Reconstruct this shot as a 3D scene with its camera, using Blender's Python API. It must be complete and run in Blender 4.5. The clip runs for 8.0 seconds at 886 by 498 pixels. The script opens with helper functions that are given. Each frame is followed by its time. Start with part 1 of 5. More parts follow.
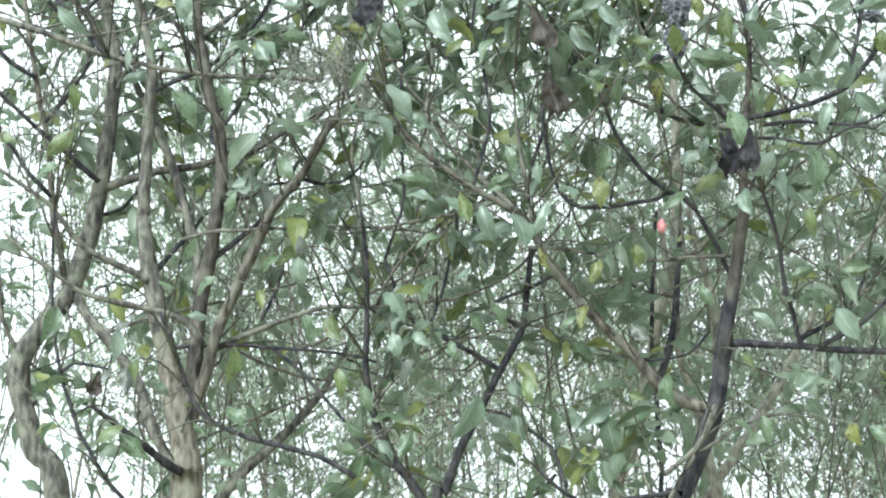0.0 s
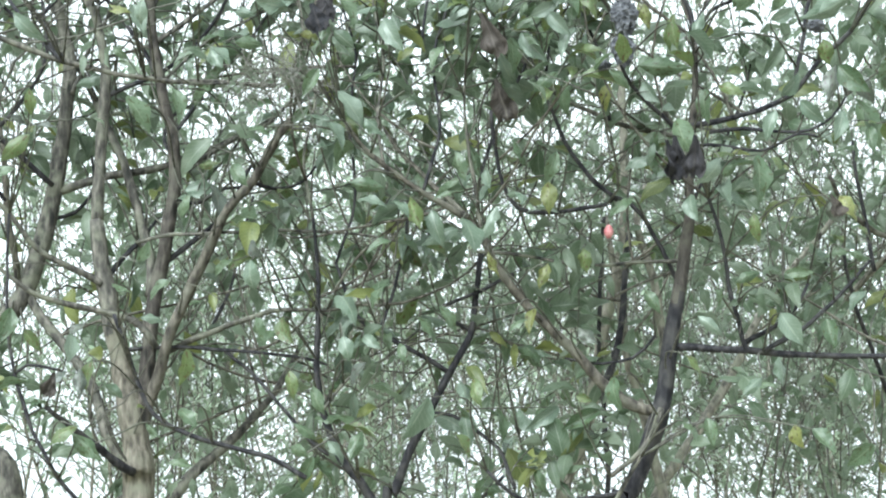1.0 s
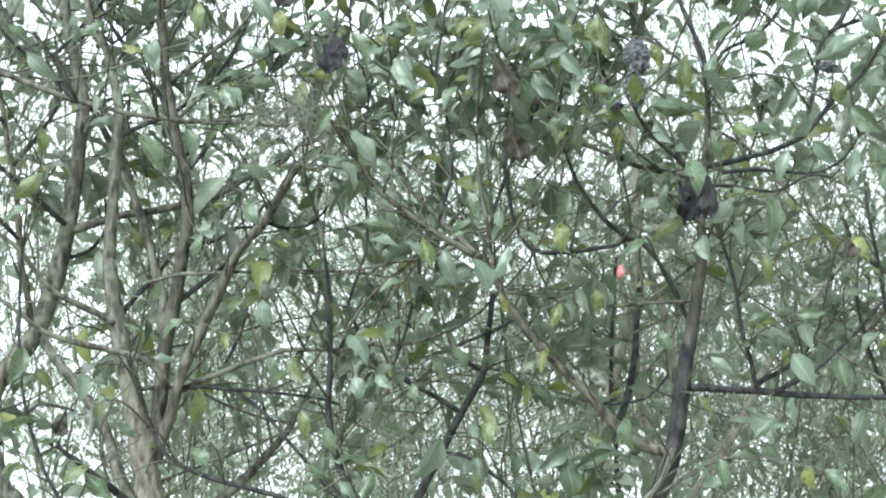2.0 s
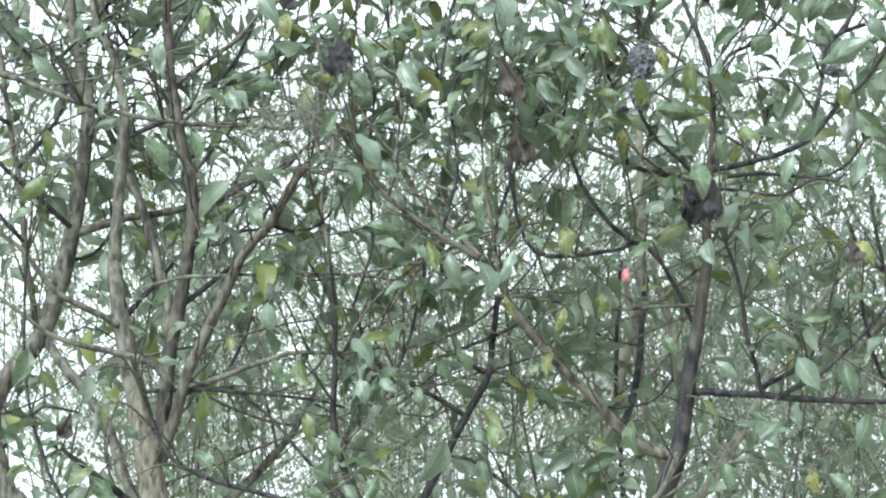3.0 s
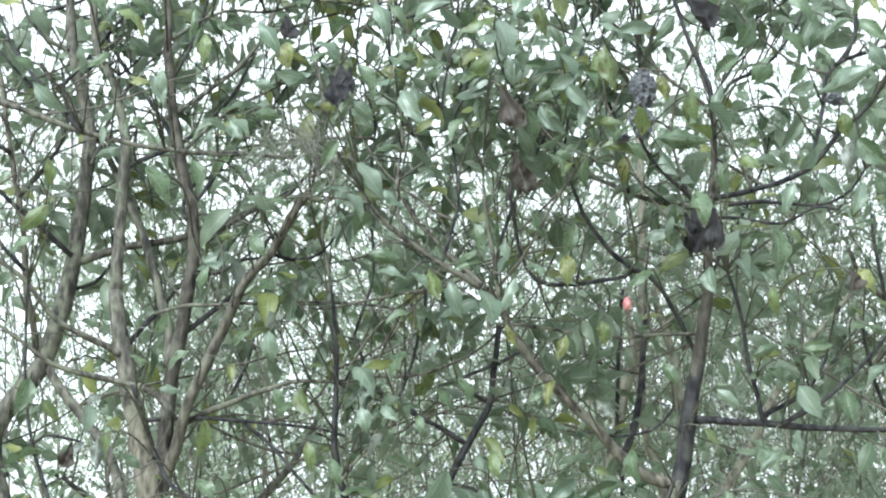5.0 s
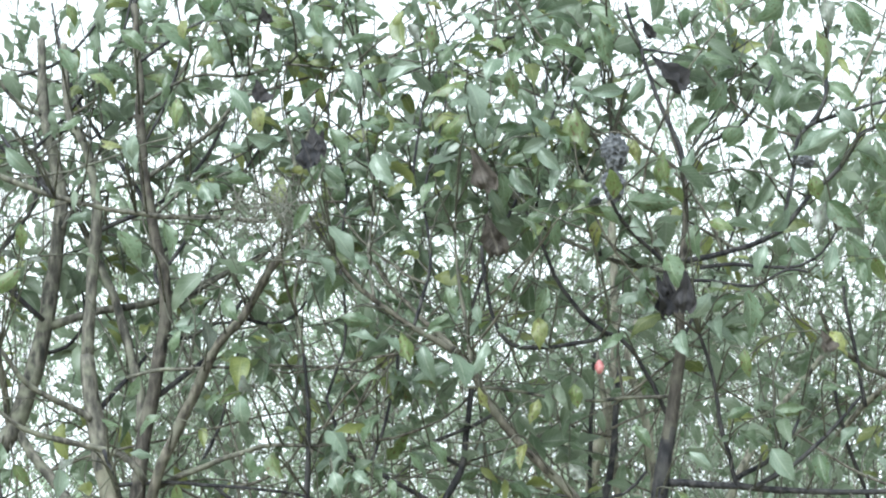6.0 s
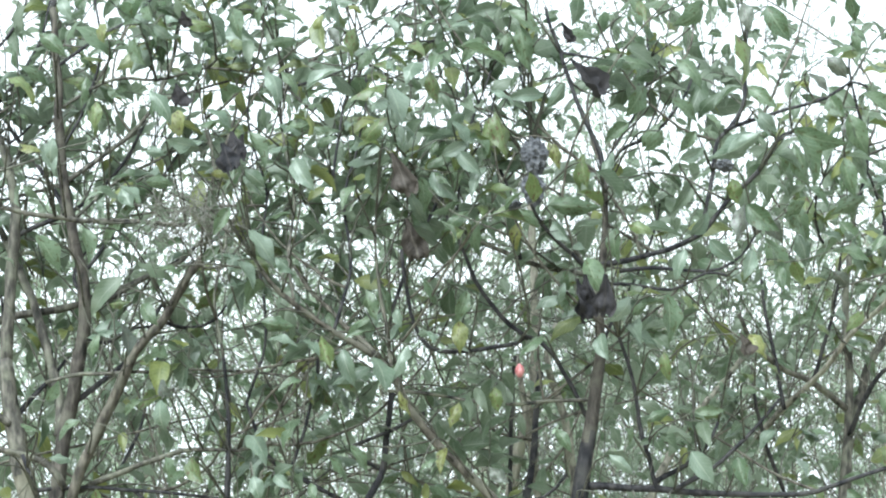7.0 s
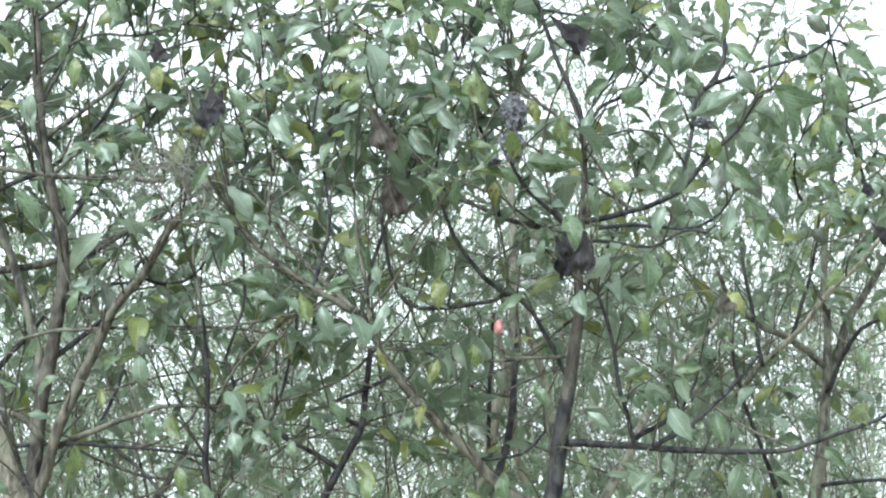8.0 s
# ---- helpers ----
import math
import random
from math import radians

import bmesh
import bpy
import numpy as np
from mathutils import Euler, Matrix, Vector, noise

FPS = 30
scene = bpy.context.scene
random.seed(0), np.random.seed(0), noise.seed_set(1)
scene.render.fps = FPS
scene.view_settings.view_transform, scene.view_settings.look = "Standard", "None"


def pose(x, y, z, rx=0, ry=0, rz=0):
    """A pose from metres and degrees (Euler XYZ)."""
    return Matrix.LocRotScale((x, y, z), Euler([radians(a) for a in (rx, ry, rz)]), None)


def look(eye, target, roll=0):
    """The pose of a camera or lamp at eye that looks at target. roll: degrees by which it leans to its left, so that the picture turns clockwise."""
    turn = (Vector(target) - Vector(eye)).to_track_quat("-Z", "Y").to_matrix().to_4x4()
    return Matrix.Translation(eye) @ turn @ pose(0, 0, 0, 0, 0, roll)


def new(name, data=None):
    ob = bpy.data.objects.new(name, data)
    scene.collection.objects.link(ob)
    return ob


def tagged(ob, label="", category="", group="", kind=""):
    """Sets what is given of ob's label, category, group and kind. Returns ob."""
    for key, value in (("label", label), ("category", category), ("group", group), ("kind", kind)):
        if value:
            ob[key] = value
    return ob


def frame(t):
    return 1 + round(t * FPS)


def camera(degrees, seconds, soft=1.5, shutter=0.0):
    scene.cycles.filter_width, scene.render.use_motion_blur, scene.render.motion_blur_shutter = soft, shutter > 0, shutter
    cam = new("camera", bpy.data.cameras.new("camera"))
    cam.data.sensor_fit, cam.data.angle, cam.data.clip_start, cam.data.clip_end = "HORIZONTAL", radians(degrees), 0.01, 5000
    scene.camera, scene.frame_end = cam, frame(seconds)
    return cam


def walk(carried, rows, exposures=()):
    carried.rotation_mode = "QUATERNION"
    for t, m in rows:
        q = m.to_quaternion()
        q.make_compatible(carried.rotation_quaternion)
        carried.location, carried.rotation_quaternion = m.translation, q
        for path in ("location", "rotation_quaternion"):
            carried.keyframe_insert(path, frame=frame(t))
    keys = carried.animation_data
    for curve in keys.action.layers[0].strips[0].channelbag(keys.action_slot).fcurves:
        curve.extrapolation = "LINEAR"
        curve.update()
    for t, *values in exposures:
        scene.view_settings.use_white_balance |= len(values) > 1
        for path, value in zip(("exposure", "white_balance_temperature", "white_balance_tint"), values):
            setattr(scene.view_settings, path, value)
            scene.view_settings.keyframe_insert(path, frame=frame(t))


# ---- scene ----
# A long lens held by hand at eye height, turning on the spot.
cam = camera(18.0, 8.0, soft=2.1)
EYE = 1.6
ROWS = [  # seconds, yaw, pitch, roll
    (0.0, 0.852, 9.286, 0.323),
    (0.1, 0.610, 9.168, 0.357),
    (0.2, 0.405, 9.004, 0.384),
    (0.3, 0.187, 8.933, 0.413),
    (0.4, 0.016, 8.873, 0.434),
    (0.5, -0.080, 8.879, 0.443),
    (0.7, -0.190, 9.122, 0.392),
    (1.0, -0.194, 9.369, 0.288),
    (1.2, -0.023, 9.495, 0.204),
    (1.5, 0.007, 9.818, 0.117),
    (1.7, -0.025, 10.000, 0.128),
    (2.0, 0.032, 10.189, 0.125),
    (2.2, 0.108, 10.265, 0.083),
    (3.3, 0.138, 10.243, -0.080),
    (3.5, 0.184, 10.176, -0.116),
    (4.0, 0.047, 10.066, -0.082),
    (4.5, 0.000, 10.000, -0.000),
    (4.8, 0.038, 10.283, 0.021),
    (5.0, 0.143, 10.839, 0.020),
    (5.2, 0.045, 11.645, -0.008),
    (6.3, -0.801, 12.223, 0.544),
    (6.5, -1.383, 12.296, 0.577),
    (7.0, -1.976, 12.202, 0.681),
    (7.5, -2.199, 11.678, 0.707),
    (8.0, -2.421, 11.311, 0.645),
]
EXPOSURE, KELVIN, TINT = 2.0, 5850, -1
BREATHING = {0.0: 0.11, 0.1: 0.085, 0.2: 0.055, 0.3: 0.03, 0.4: 0.01}  # forward shift fitted to the view, standing in for the lens's focus breathing
walk(cam, [(t, pose(0, BREATHING.get(t, 0.0), EYE + 0.164 * BREATHING.get(t, 0.0), 90 + pitch, roll, yaw)) for t, yaw, pitch, roll in ROWS],
     exposures=[(0.0, EXPOSURE + 0.1, KELVIN, TINT), (0.5, EXPOSURE, KELVIN, TINT), (8.0, EXPOSURE, KELVIN, TINT)])

# ---- light: a bright overcast sky ----
SUN_UP, SUN_ROUND = radians(46), radians(212)
world = bpy.data.worlds.new("overcast_sky")
scene.world = world
world.use_nodes = True
wn = world.node_tree.nodes
sky = wn.new("ShaderNodeTexSky")
sky.sky_type, sky.sun_disc = "NISHITA", False
sky.sun_elevation, sky.sun_rotation = SUN_UP, SUN_ROUND
sky.air_density, sky.dust_density, sky.ozone_density = 1.0, 6.0, 1.0
grey = wn.new("ShaderNodeHueSaturation")
grey.inputs["Saturation"].default_value = 0.06
world.node_tree.links.new(sky.outputs[0], grey.inputs["Color"])
cloud = wn.new("ShaderNodeMix")
cloud.data_type = "RGBA"
cloud.inputs["Factor"].default_value = 0.5
cloud.inputs["B"].default_value = (4.5, 4.5, 4.6, 1)
world.node_tree.links.new(grey.outputs[0], cloud.inputs["A"])
world.node_tree.links.new(cloud.outputs["Result"], wn["Background"].inputs["Color"])
wn["Background"].inputs["Strength"].default_value = 0.15

sun = new("sun", bpy.data.lights.new("sun", "SUN"))
sun.data.energy, sun.data.angle, sun.data.color = 1.5, radians(40), (1.0, 0.98, 0.95)
sun_way = Vector((math.sin(SUN_ROUND) * math.cos(SUN_UP), math.cos(SUN_ROUND) * math.cos(SUN_UP), math.sin(SUN_UP)))
sun.matrix_world = look(sun_way * 40, (0, 0, 0))


# ---- materials ----
def material(name):
    m = bpy.data.materials.new(name)
    m.use_nodes = True
    return m, m.node_tree.nodes, m.node_tree.links, m.node_tree.nodes["Principled BSDF"]


def ramp(nodes, stops):
    r = nodes.new("ShaderNodeValToRGB")
    while len(r.color_ramp.elements) < len(stops):
        r.color_ramp.elements.new(0.5)
    for e, (p, c) in zip(r.color_ramp.elements, stops):
        e.position, e.color = p, (*c, 1)
    return r


def bark(name, deep, mid, pale, lichen):
    """Fissured bark with paler lichen patches."""
    m, n, l, bsdf = material(name)
    co = n.new("ShaderNodeTexCoord")
    grain = n.new("ShaderNodeTexNoise")
    grain.inputs["Scale"].default_value, grain.inputs["Detail"].default_value = 60, 6
    squash = n.new("ShaderNodeMapping")
    squash.inputs["Scale"].default_value = (1, 1, 0.35)
    patch = n.new("ShaderNodeTexNoise")
    patch.inputs["Scale"].default_value, patch.inputs["Detail"].default_value = 17, 6
    l.new(co.outputs["Object"], squash.inputs[0])
    l.new(squash.outputs[0], grain.inputs["Vector"])
    l.new(co.outputs["Object"], patch.inputs["Vector"])
    r = ramp(n, [(0.3, deep), (0.5, mid), (0.72, pale)])
    l.new(grain.outputs["Fac"], r.inputs["Fac"])
    cover = ramp(n, [(0.48, (0, 0, 0)), (0.66, (1, 1, 1))])
    l.new(patch.outputs["Fac"], cover.inputs["Fac"])
    mix = n.new("ShaderNodeMix")
    mix.data_type = "RGBA"
    l.new(cover.outputs[0], mix.inputs["Factor"])
    l.new(r.outputs[0], mix.inputs["A"])
    mix.inputs["B"].default_value = (*lichen, 1)
    cells = n.new("ShaderNodeTexVoronoi")
    cells.inputs["Scale"].default_value = 15
    l.new(squash.outputs[0], cells.inputs["Vector"])
    scars = ramp(n, [(0.10, (1, 1, 1)), (0.2, (0, 0, 0))])
    l.new(cells.outputs["Distance"], scars.inputs["Fac"])
    scarred = n.new("ShaderNodeMix")
    scarred.data_type = "RGBA"
    l.new(scars.outputs[0], scarred.inputs["Factor"])
    l.new(mix.outputs["Result"], scarred.inputs["A"])
    scarred.inputs["B"].default_value = (*deep, 1)
    l.new(scarred.outputs["Result"], bsdf.inputs["Base Color"])
    bsdf.inputs["Roughness"].default_value = 0.8
    bsdf.inputs["Specular IOR Level"].default_value = 0.12
    bump = n.new("ShaderNodeBump")
    bump.inputs["Strength"].default_value, bump.inputs["Distance"].default_value = 0.9, 0.008
    l.new(grain.outputs["Fac"], bump.inputs["Height"])
    l.new(bump.outputs[0], bsdf.inputs["Normal"])
    return m


BARK_DARK = bark("dark_bark", (0.009, 0.009, 0.011), (0.022, 0.021, 0.024), (0.052, 0.049, 0.05), (0.045, 0.043, 0.042))
BARK_GREY = bark("grey_bark", (0.018, 0.018, 0.017), (0.062, 0.058, 0.051), (0.145, 0.135, 0.115), (0.115, 0.116, 0.09))
BARK_BROWN = bark("brown_bark", (0.02, 0.018, 0.016), (0.065, 0.058, 0.049), (0.14, 0.127, 0.106), (0.095, 0.092, 0.074))
BARK_PALE = bark("pale_bark", (0.035, 0.033, 0.029), (0.13, 0.12, 0.10), (0.24, 0.225, 0.19), (0.15, 0.15, 0.115))
BARK_UMBER = bark("umber_bark", (0.014, 0.013, 0.012), (0.042, 0.037, 0.033), (0.095, 0.084, 0.072), (0.075, 0.07, 0.058))
BARK_TRUNK = bark("trunk_bark", (0.03, 0.027, 0.023), (0.105, 0.094, 0.077), (0.2, 0.182, 0.15), (0.13, 0.126, 0.098))
TWIG = bark("twig_bark", (0.03, 0.029, 0.026), (0.065, 0.062, 0.054), (0.12, 0.114, 0.098), (0.09, 0.093, 0.073))
DRY_TWIG = bark("dry_twig", (0.08, 0.075, 0.067), (0.13, 0.125, 0.112), (0.2, 0.192, 0.175), (0.15, 0.15, 0.135))


def leaf_material(name, one, two, vein, through_light, rough=0.42, spots=None, joined=False):
    """A leaf blade: two tones, paler midrib and side veins, light passing through."""
    m, n, l, bsdf = material(name)
    uv = n.new("ShaderNodeUVMap")
    uv.uv_map = "blade"
    sep = n.new("ShaderNodeSeparateXYZ")
    l.new(uv.outputs[0], sep.inputs[0])

    def calc(op, a, b=None):
        node = n.new("ShaderNodeMath")
        node.operation = op
        for socket, v in zip(node.inputs, (a, b)):
            if v is None:
                continue
            if isinstance(v, (int, float)):
                socket.default_value = v
            else:
                l.new(v, socket)
        return node.outputs[0]

    if joined:
        vary = n.new("ShaderNodeNewGeometry").outputs["Random Per Island"]
    else:
        vary = n.new("ShaderNodeObjectInfo").outputs["Random"]
    side = calc("ABSOLUTE", calc("SUBTRACT", sep.outputs["X"], 0.5))
    rib = calc("LESS_THAN", side, 0.035)
    ribs = calc("GREATER_THAN", calc("SINE", calc("MULTIPLY", calc("SUBTRACT", sep.outputs["Y"], calc("MULTIPLY", side, 0.45)), 62.0)), 0.86)
    veins = calc("MAXIMUM", rib, calc("MULTIPLY", ribs, 0.4))
    co = n.new("ShaderNodeTexCoord")
    blotch = n.new("ShaderNodeTexNoise")
    blotch.inputs["Scale"].default_value, blotch.inputs["Detail"].default_value = (18 if joined else 3.0), 3
    l.new(co.outputs["Object"], blotch.inputs["Vector"])
    tone = n.new("ShaderNodeMix")
    tone.data_type = "RGBA"
    l.new(calc("ADD", calc("MULTIPLY", vary, 0.75), calc("MULTIPLY", calc("SUBTRACT", blotch.outputs["Fac"], 0.45), 2.2)), tone.inputs["Factor"])
    tone.inputs["A"].default_value, tone.inputs["B"].default_value = (*one, 1), (*two, 1)
    veined = n.new("ShaderNodeMix")
    veined.data_type = "RGBA"
    l.new(calc("MULTIPLY", veins, 0.6), veined.inputs["Factor"])
    l.new(tone.outputs["Result"], veined.inputs["A"])
    veined.inputs["B"].default_value = (*vein, 1)
    colour = veined.outputs["Result"]
    if spots:
        dots = n.new("ShaderNodeTexNoise")
        dots.inputs["Scale"].default_value = 9.0
        l.new(co.outputs["Object"], dots.inputs["Vector"])
        mask = ramp(n, [(0.57, (0, 0, 0)), (0.64, (1, 1, 1))])
        l.new(dots.outputs["Fac"], mask.inputs["Fac"])
        spotted = n.new("ShaderNodeMix")
        spotted.data_type = "RGBA"
        l.new(mask.outputs[0], spotted.inputs["Factor"])
        l.new(colour, spotted.inputs["A"])
        spotted.inputs["B"].default_value = (*spots, 1)
        colour = spotted.outputs["Result"]
    l.new(colour, bsdf.inputs["Base Color"])
    gloss = n.new("ShaderNodeMapRange")
    gloss.inputs["To Min"].default_value, gloss.inputs["To Max"].default_value = rough - 0.16, rough + 0.16
    l.new(blotch.outputs["Fac"], gloss.inputs["Value"])
    l.new(gloss.outputs[0], bsdf.inputs["Roughness"])
    bsdf.inputs["Specular IOR Level"].default_value = 0.5 if rough < 0.7 else 0.1
    bump = n.new("ShaderNodeBump")
    bump.inputs["Strength"].default_value, bump.inputs["Distance"].default_value = 0.9, 0.006
    l.new(calc("ADD", veins, blotch.outputs["Fac"]), bump.inputs["Height"])
    l.new(bump.outputs[0], bsdf.inputs["Normal"])
    shine = n.new("ShaderNodeBsdfTranslucent")
    l.new(colour, shine.inputs["Color"])
    blend = n.new("ShaderNodeMixShader")
    blend.inputs[0].default_value = through_light
    l.new(bsdf.outputs[0], blend.inputs[1])
    l.new(shine.outputs[0], blend.inputs[2])
    l.new(blend.outputs[0], n["Material Output"].inputs["Surface"])
    return m


LEAF = {
    "g": leaf_material("green_leaf", (0.06, 0.093, 0.05), (0.10, 0.138, 0.08), (0.17, 0.21, 0.14), 0.42, rough=0.35, spots=(0.05, 0.06, 0.025)),
    "o": leaf_material("olive_leaf", (0.07, 0.098, 0.04), (0.105, 0.14, 0.05), (0.16, 0.19, 0.085), 0.4, spots=(0.07, 0.05, 0.02)),
    "y": leaf_material("yellow_leaf", (0.10, 0.12, 0.04), (0.155, 0.165, 0.05), (0.17, 0.18, 0.08), 0.4, spots=(0.06, 0.04, 0.015)),
    # the sky's reflection on waxy blades, put into the base colour
    "p": leaf_material("sheen_leaf", (0.085, 0.12, 0.082), (0.14, 0.175, 0.135), (0.22, 0.255, 0.2), 0.34, rough=0.31),
    # darker copy of the green blade: shade painted in, spots its own
    "d": leaf_material("shaded_leaf", (0.04, 0.05, 0.04), (0.06, 0.07, 0.05), (0.1, 0.1, 0.08), 0.15, spots=(0.03, 0.025, 0.02)),
    "b": leaf_material("brown_leaf", (0.03, 0.026, 0.024), (0.068, 0.058, 0.051), (0.1, 0.09, 0.08), 0.12, rough=0.75),
    "k": leaf_material("withered_leaf", (0.016, 0.016, 0.019), (0.038, 0.035, 0.037), (0.05, 0.046, 0.045), 0.08, rough=0.85),
}
CROWN_LEAF = leaf_material("crown_leaf", (0.072, 0.105, 0.06), (0.165, 0.198, 0.145), (0.2, 0.24, 0.18), 0.52, rough=0.42, joined=True)
CROWN_LEAF_OLD = leaf_material("old_crown_leaf", (0.08, 0.10, 0.035), (0.17, 0.19, 0.06), (0.2, 0.22, 0.1), 0.4, joined=True)
# thicket and far leaves are paled: haze goes into their base colour
HAZED_THICKET_LEAF = leaf_material("hazed_thicket_leaf", (0.17, 0.21, 0.165), (0.28, 0.32, 0.265), (0.28, 0.32, 0.25), 0.5, rough=0.45, joined=True)
HAZED_FAR_LEAF = leaf_material("hazed_far_leaf", (0.19, 0.25, 0.165), (0.30, 0.36, 0.27), (0.3, 0.35, 0.26), 0.5, rough=0.5, joined=True)


def soil():
    m, n, l, bsdf = material("leaf_litter")
    co = n.new("ShaderNodeTexCoord")
    a = n.new("ShaderNodeTexNoise")
    a.inputs["Scale"].default_value, a.inputs["Detail"].default_value = 3.0, 8
    l.new(co.outputs["Object"], a.inputs["Vector"])
    # tones raised so the unseen ground reflects light up into the shade
    r = ramp(n, [(0.35, (0.16, 0.14, 0.10)), (0.5, (0.23, 0.23, 0.15)), (0.7, (0.36, 0.33, 0.24))])
    l.new(a.outputs["Fac"], r.inputs["Fac"])
    l.new(r.outputs[0], bsdf.inputs["Base Color"])
    bsdf.inputs["Roughness"].default_value = 0.95
    bump = n.new("ShaderNodeBump")
    bump.inputs["Distance"].default_value = 0.03
    l.new(a.outputs["Fac"], bump.inputs["Height"])
    l.new(bump.outputs[0], bsdf.inputs["Normal"])
    return m


# ---- mesh makers ----
rng = np.random.default_rng(11)


def mesh_from(name, verts, quads, mat, uv=None):
    me = bpy.data.meshes.new(name)
    verts, quads = np.asarray(verts, np.float32), np.asarray(quads, np.int32)
    me.vertices.add(len(verts))
    me.vertices.foreach_set("co", verts.ravel())
    me.loops.add(quads.size)
    me.loops.foreach_set("vertex_index", quads.ravel())
    me.polygons.add(len(quads))
    me.polygons.foreach_set("loop_start", np.arange(0, quads.size, 4, dtype=np.int32))
    me.polygons.foreach_set("loop_total", np.full(len(quads), 4, np.int32))
    me.polygons.foreach_set("use_smooth", np.ones(len(quads), bool))
    if uv is not None:
        me.uv_layers.new(name="blade")
        me.uv_layers[0].data.foreach_set("uv", np.asarray(uv, np.float32)[quads.ravel()].ravel())
    me.materials.append(mat)
    me.update(calc_edges=True)
    me.validate()
    return me


def part(name, me, parent, label="", kind=""):
    ob = new(name, me)
    ob.parent = parent
    ob.matrix_parent_inverse = parent.matrix_basis.inverted()
    return tagged(ob, label=label, kind=kind)


def blade(rows, cols, fold, bend, twist=0.0, lean=0.0, narrow=False, wave=0.22):
    """A pointed leaf along +y, 1 long and 1 wide, its midrib bowed into an arc of bend radians and its halves raised (fold > 0)
    or hanging (fold < 0); returns points, quads and uv."""
    t = np.linspace(0, 1, rows)
    if narrow:
        w = np.sin(np.pi * t) ** 0.8
    else:
        w = np.sin(np.pi * t ** 0.9) ** 0.95 * (1 - t) ** 0.24
    w *= 0.5 / w.max()
    w[0], w[-1] = 0.02, 0.006
    turn = bend * (0.5 - t ** 1.25)
    y, z = np.concatenate([[0], np.cumsum(np.cos(turn[:-1]))]), np.concatenate([[0], np.cumsum(np.sin(turn[:-1]))])
    tilt, chord = math.atan2(z[-1], y[-1]), math.hypot(y[-1], z[-1])
    y, z = (y * math.cos(tilt) + z * math.sin(tilt)) / chord, (z * math.cos(tilt) - y * math.sin(tilt)) / chord
    turn = turn - tilt
    v, uv = [], []
    for i in range(rows):
        for c in np.linspace(-1, 1, cols):
            edge = abs(c)
            ripple = wave * edge ** 2 * w[i] * math.sin(12 * t[i] + 5 * fold + (1.7 if c > 0 else 0))
            rise = 0.45 * w[i] * fold * edge ** 1.3 + 0.45 * ripple
            x = c * w[i] * (1 + 0.06 * math.sin(17 * t[i] + 9 * lean + 2 * c)) + lean * 0.3 * math.sin(math.pi * t[i])
            s = twist * (t[i] - 0.3)
            v.append((x * math.cos(s), y[i] - rise * math.sin(turn[i]), z[i] + rise * math.cos(turn[i]) + 0.45 * x * math.sin(s)))
            uv.append((0.5 + 0.5 * c, t[i]))
    q = [(cols * i + c, cols * i + c + 1, cols * i + c + 1 + cols, cols * i + c + cols) for i in range(rows - 1) for c in range(cols - 1)]
    return np.array(v), np.array(q), np.array(uv)


def shrivelled(seed, rows=15, cols=9):
    """A dead leaf hanging from its stalk, widest near its ragged lower end, crumpled and rolled in; 1 long and 1 wide."""
    t = np.linspace(0, 1, rows)
    v, uv = [], []
    for i in range(rows):
        w = 0.06 + 0.44 * min(1.0, t[i] / 0.72) ** 1.2 * (1 if t[i] < 0.8 else 1 - 1.7 * (t[i] - 0.8))
        for c in np.linspace(-1, 1, cols):
            n1, n2 = noise.noise((seed, 2.2 * c, 3.1 * t[i])), noise.noise((seed + 9, 4.5 * c, 6.0 * t[i]))
            x = c * w * (1 + 0.22 * n1) + 0.06 * n1
            z = 0.33 * w * c * c + 0.5 * n1 * w + 0.3 * n2 * w
            y = t[i] * (0.92 + 0.16 * noise.noise((seed + 4, 3.0 * c, 0))) + 0.05 * n2
            v.append((x, y, z))
            uv.append((0.5 + 0.5 * c, t[i]))
    q = [(cols * i + c, cols * i + c + 1, cols * i + c + 1 + cols, cols * i + c + cols) for i in range(rows - 1) for c in range(cols - 1)]
    return np.array(v), np.array(q), np.array(uv)


BLADES = [blade(11, 5, 0.45, 0.9, 0.2, 0.2), blade(11, 5, -0.5, 1.3, -0.3, -0.3), blade(11, 5, 0.8, 0.6, 0.1, 0.15), blade(11, 5, -0.3, 1.6, 0.5, -0.2),
          blade(11, 5, 0.3, 1.15, -0.6, 0.3), blade(11, 5, -0.7, 0.7, 0.3, 0.1, wave=0.4)]
CURLED = [shrivelled(1.7), shrivelled(6.1), shrivelled(12.4), shrivelled(20.9)]
CHEAP = [blade(8, 3, 0.4, 1.0, 0.2, 0.2), blade(8, 3, -0.5, 1.4, -0.4, -0.25), blade(8, 3, 0.7, 0.7, 0.3, 0.15), blade(8, 3, -0.3, 1.7, 0.5, 0.3)]
SMALL = [blade(5, 2, 0.0, 0.6, 0.4, 0.3), blade(5, 2, 0.0, 0.9, -0.5, -0.3)]
STRIP = [blade(4, 2, 0.0, 0.4, 0.5, 0.0, True)]


def bases(axis, normal):
    """Right-handed axes from unit leaf axes and rough normals, row by row."""
    y = axis / (np.linalg.norm(axis, axis=1, keepdims=True) + 1e-9)
    x = np.cross(y, normal)
    x /= np.linalg.norm(x, axis=1, keepdims=True) + 1e-9
    return x, y, np.cross(x, y)


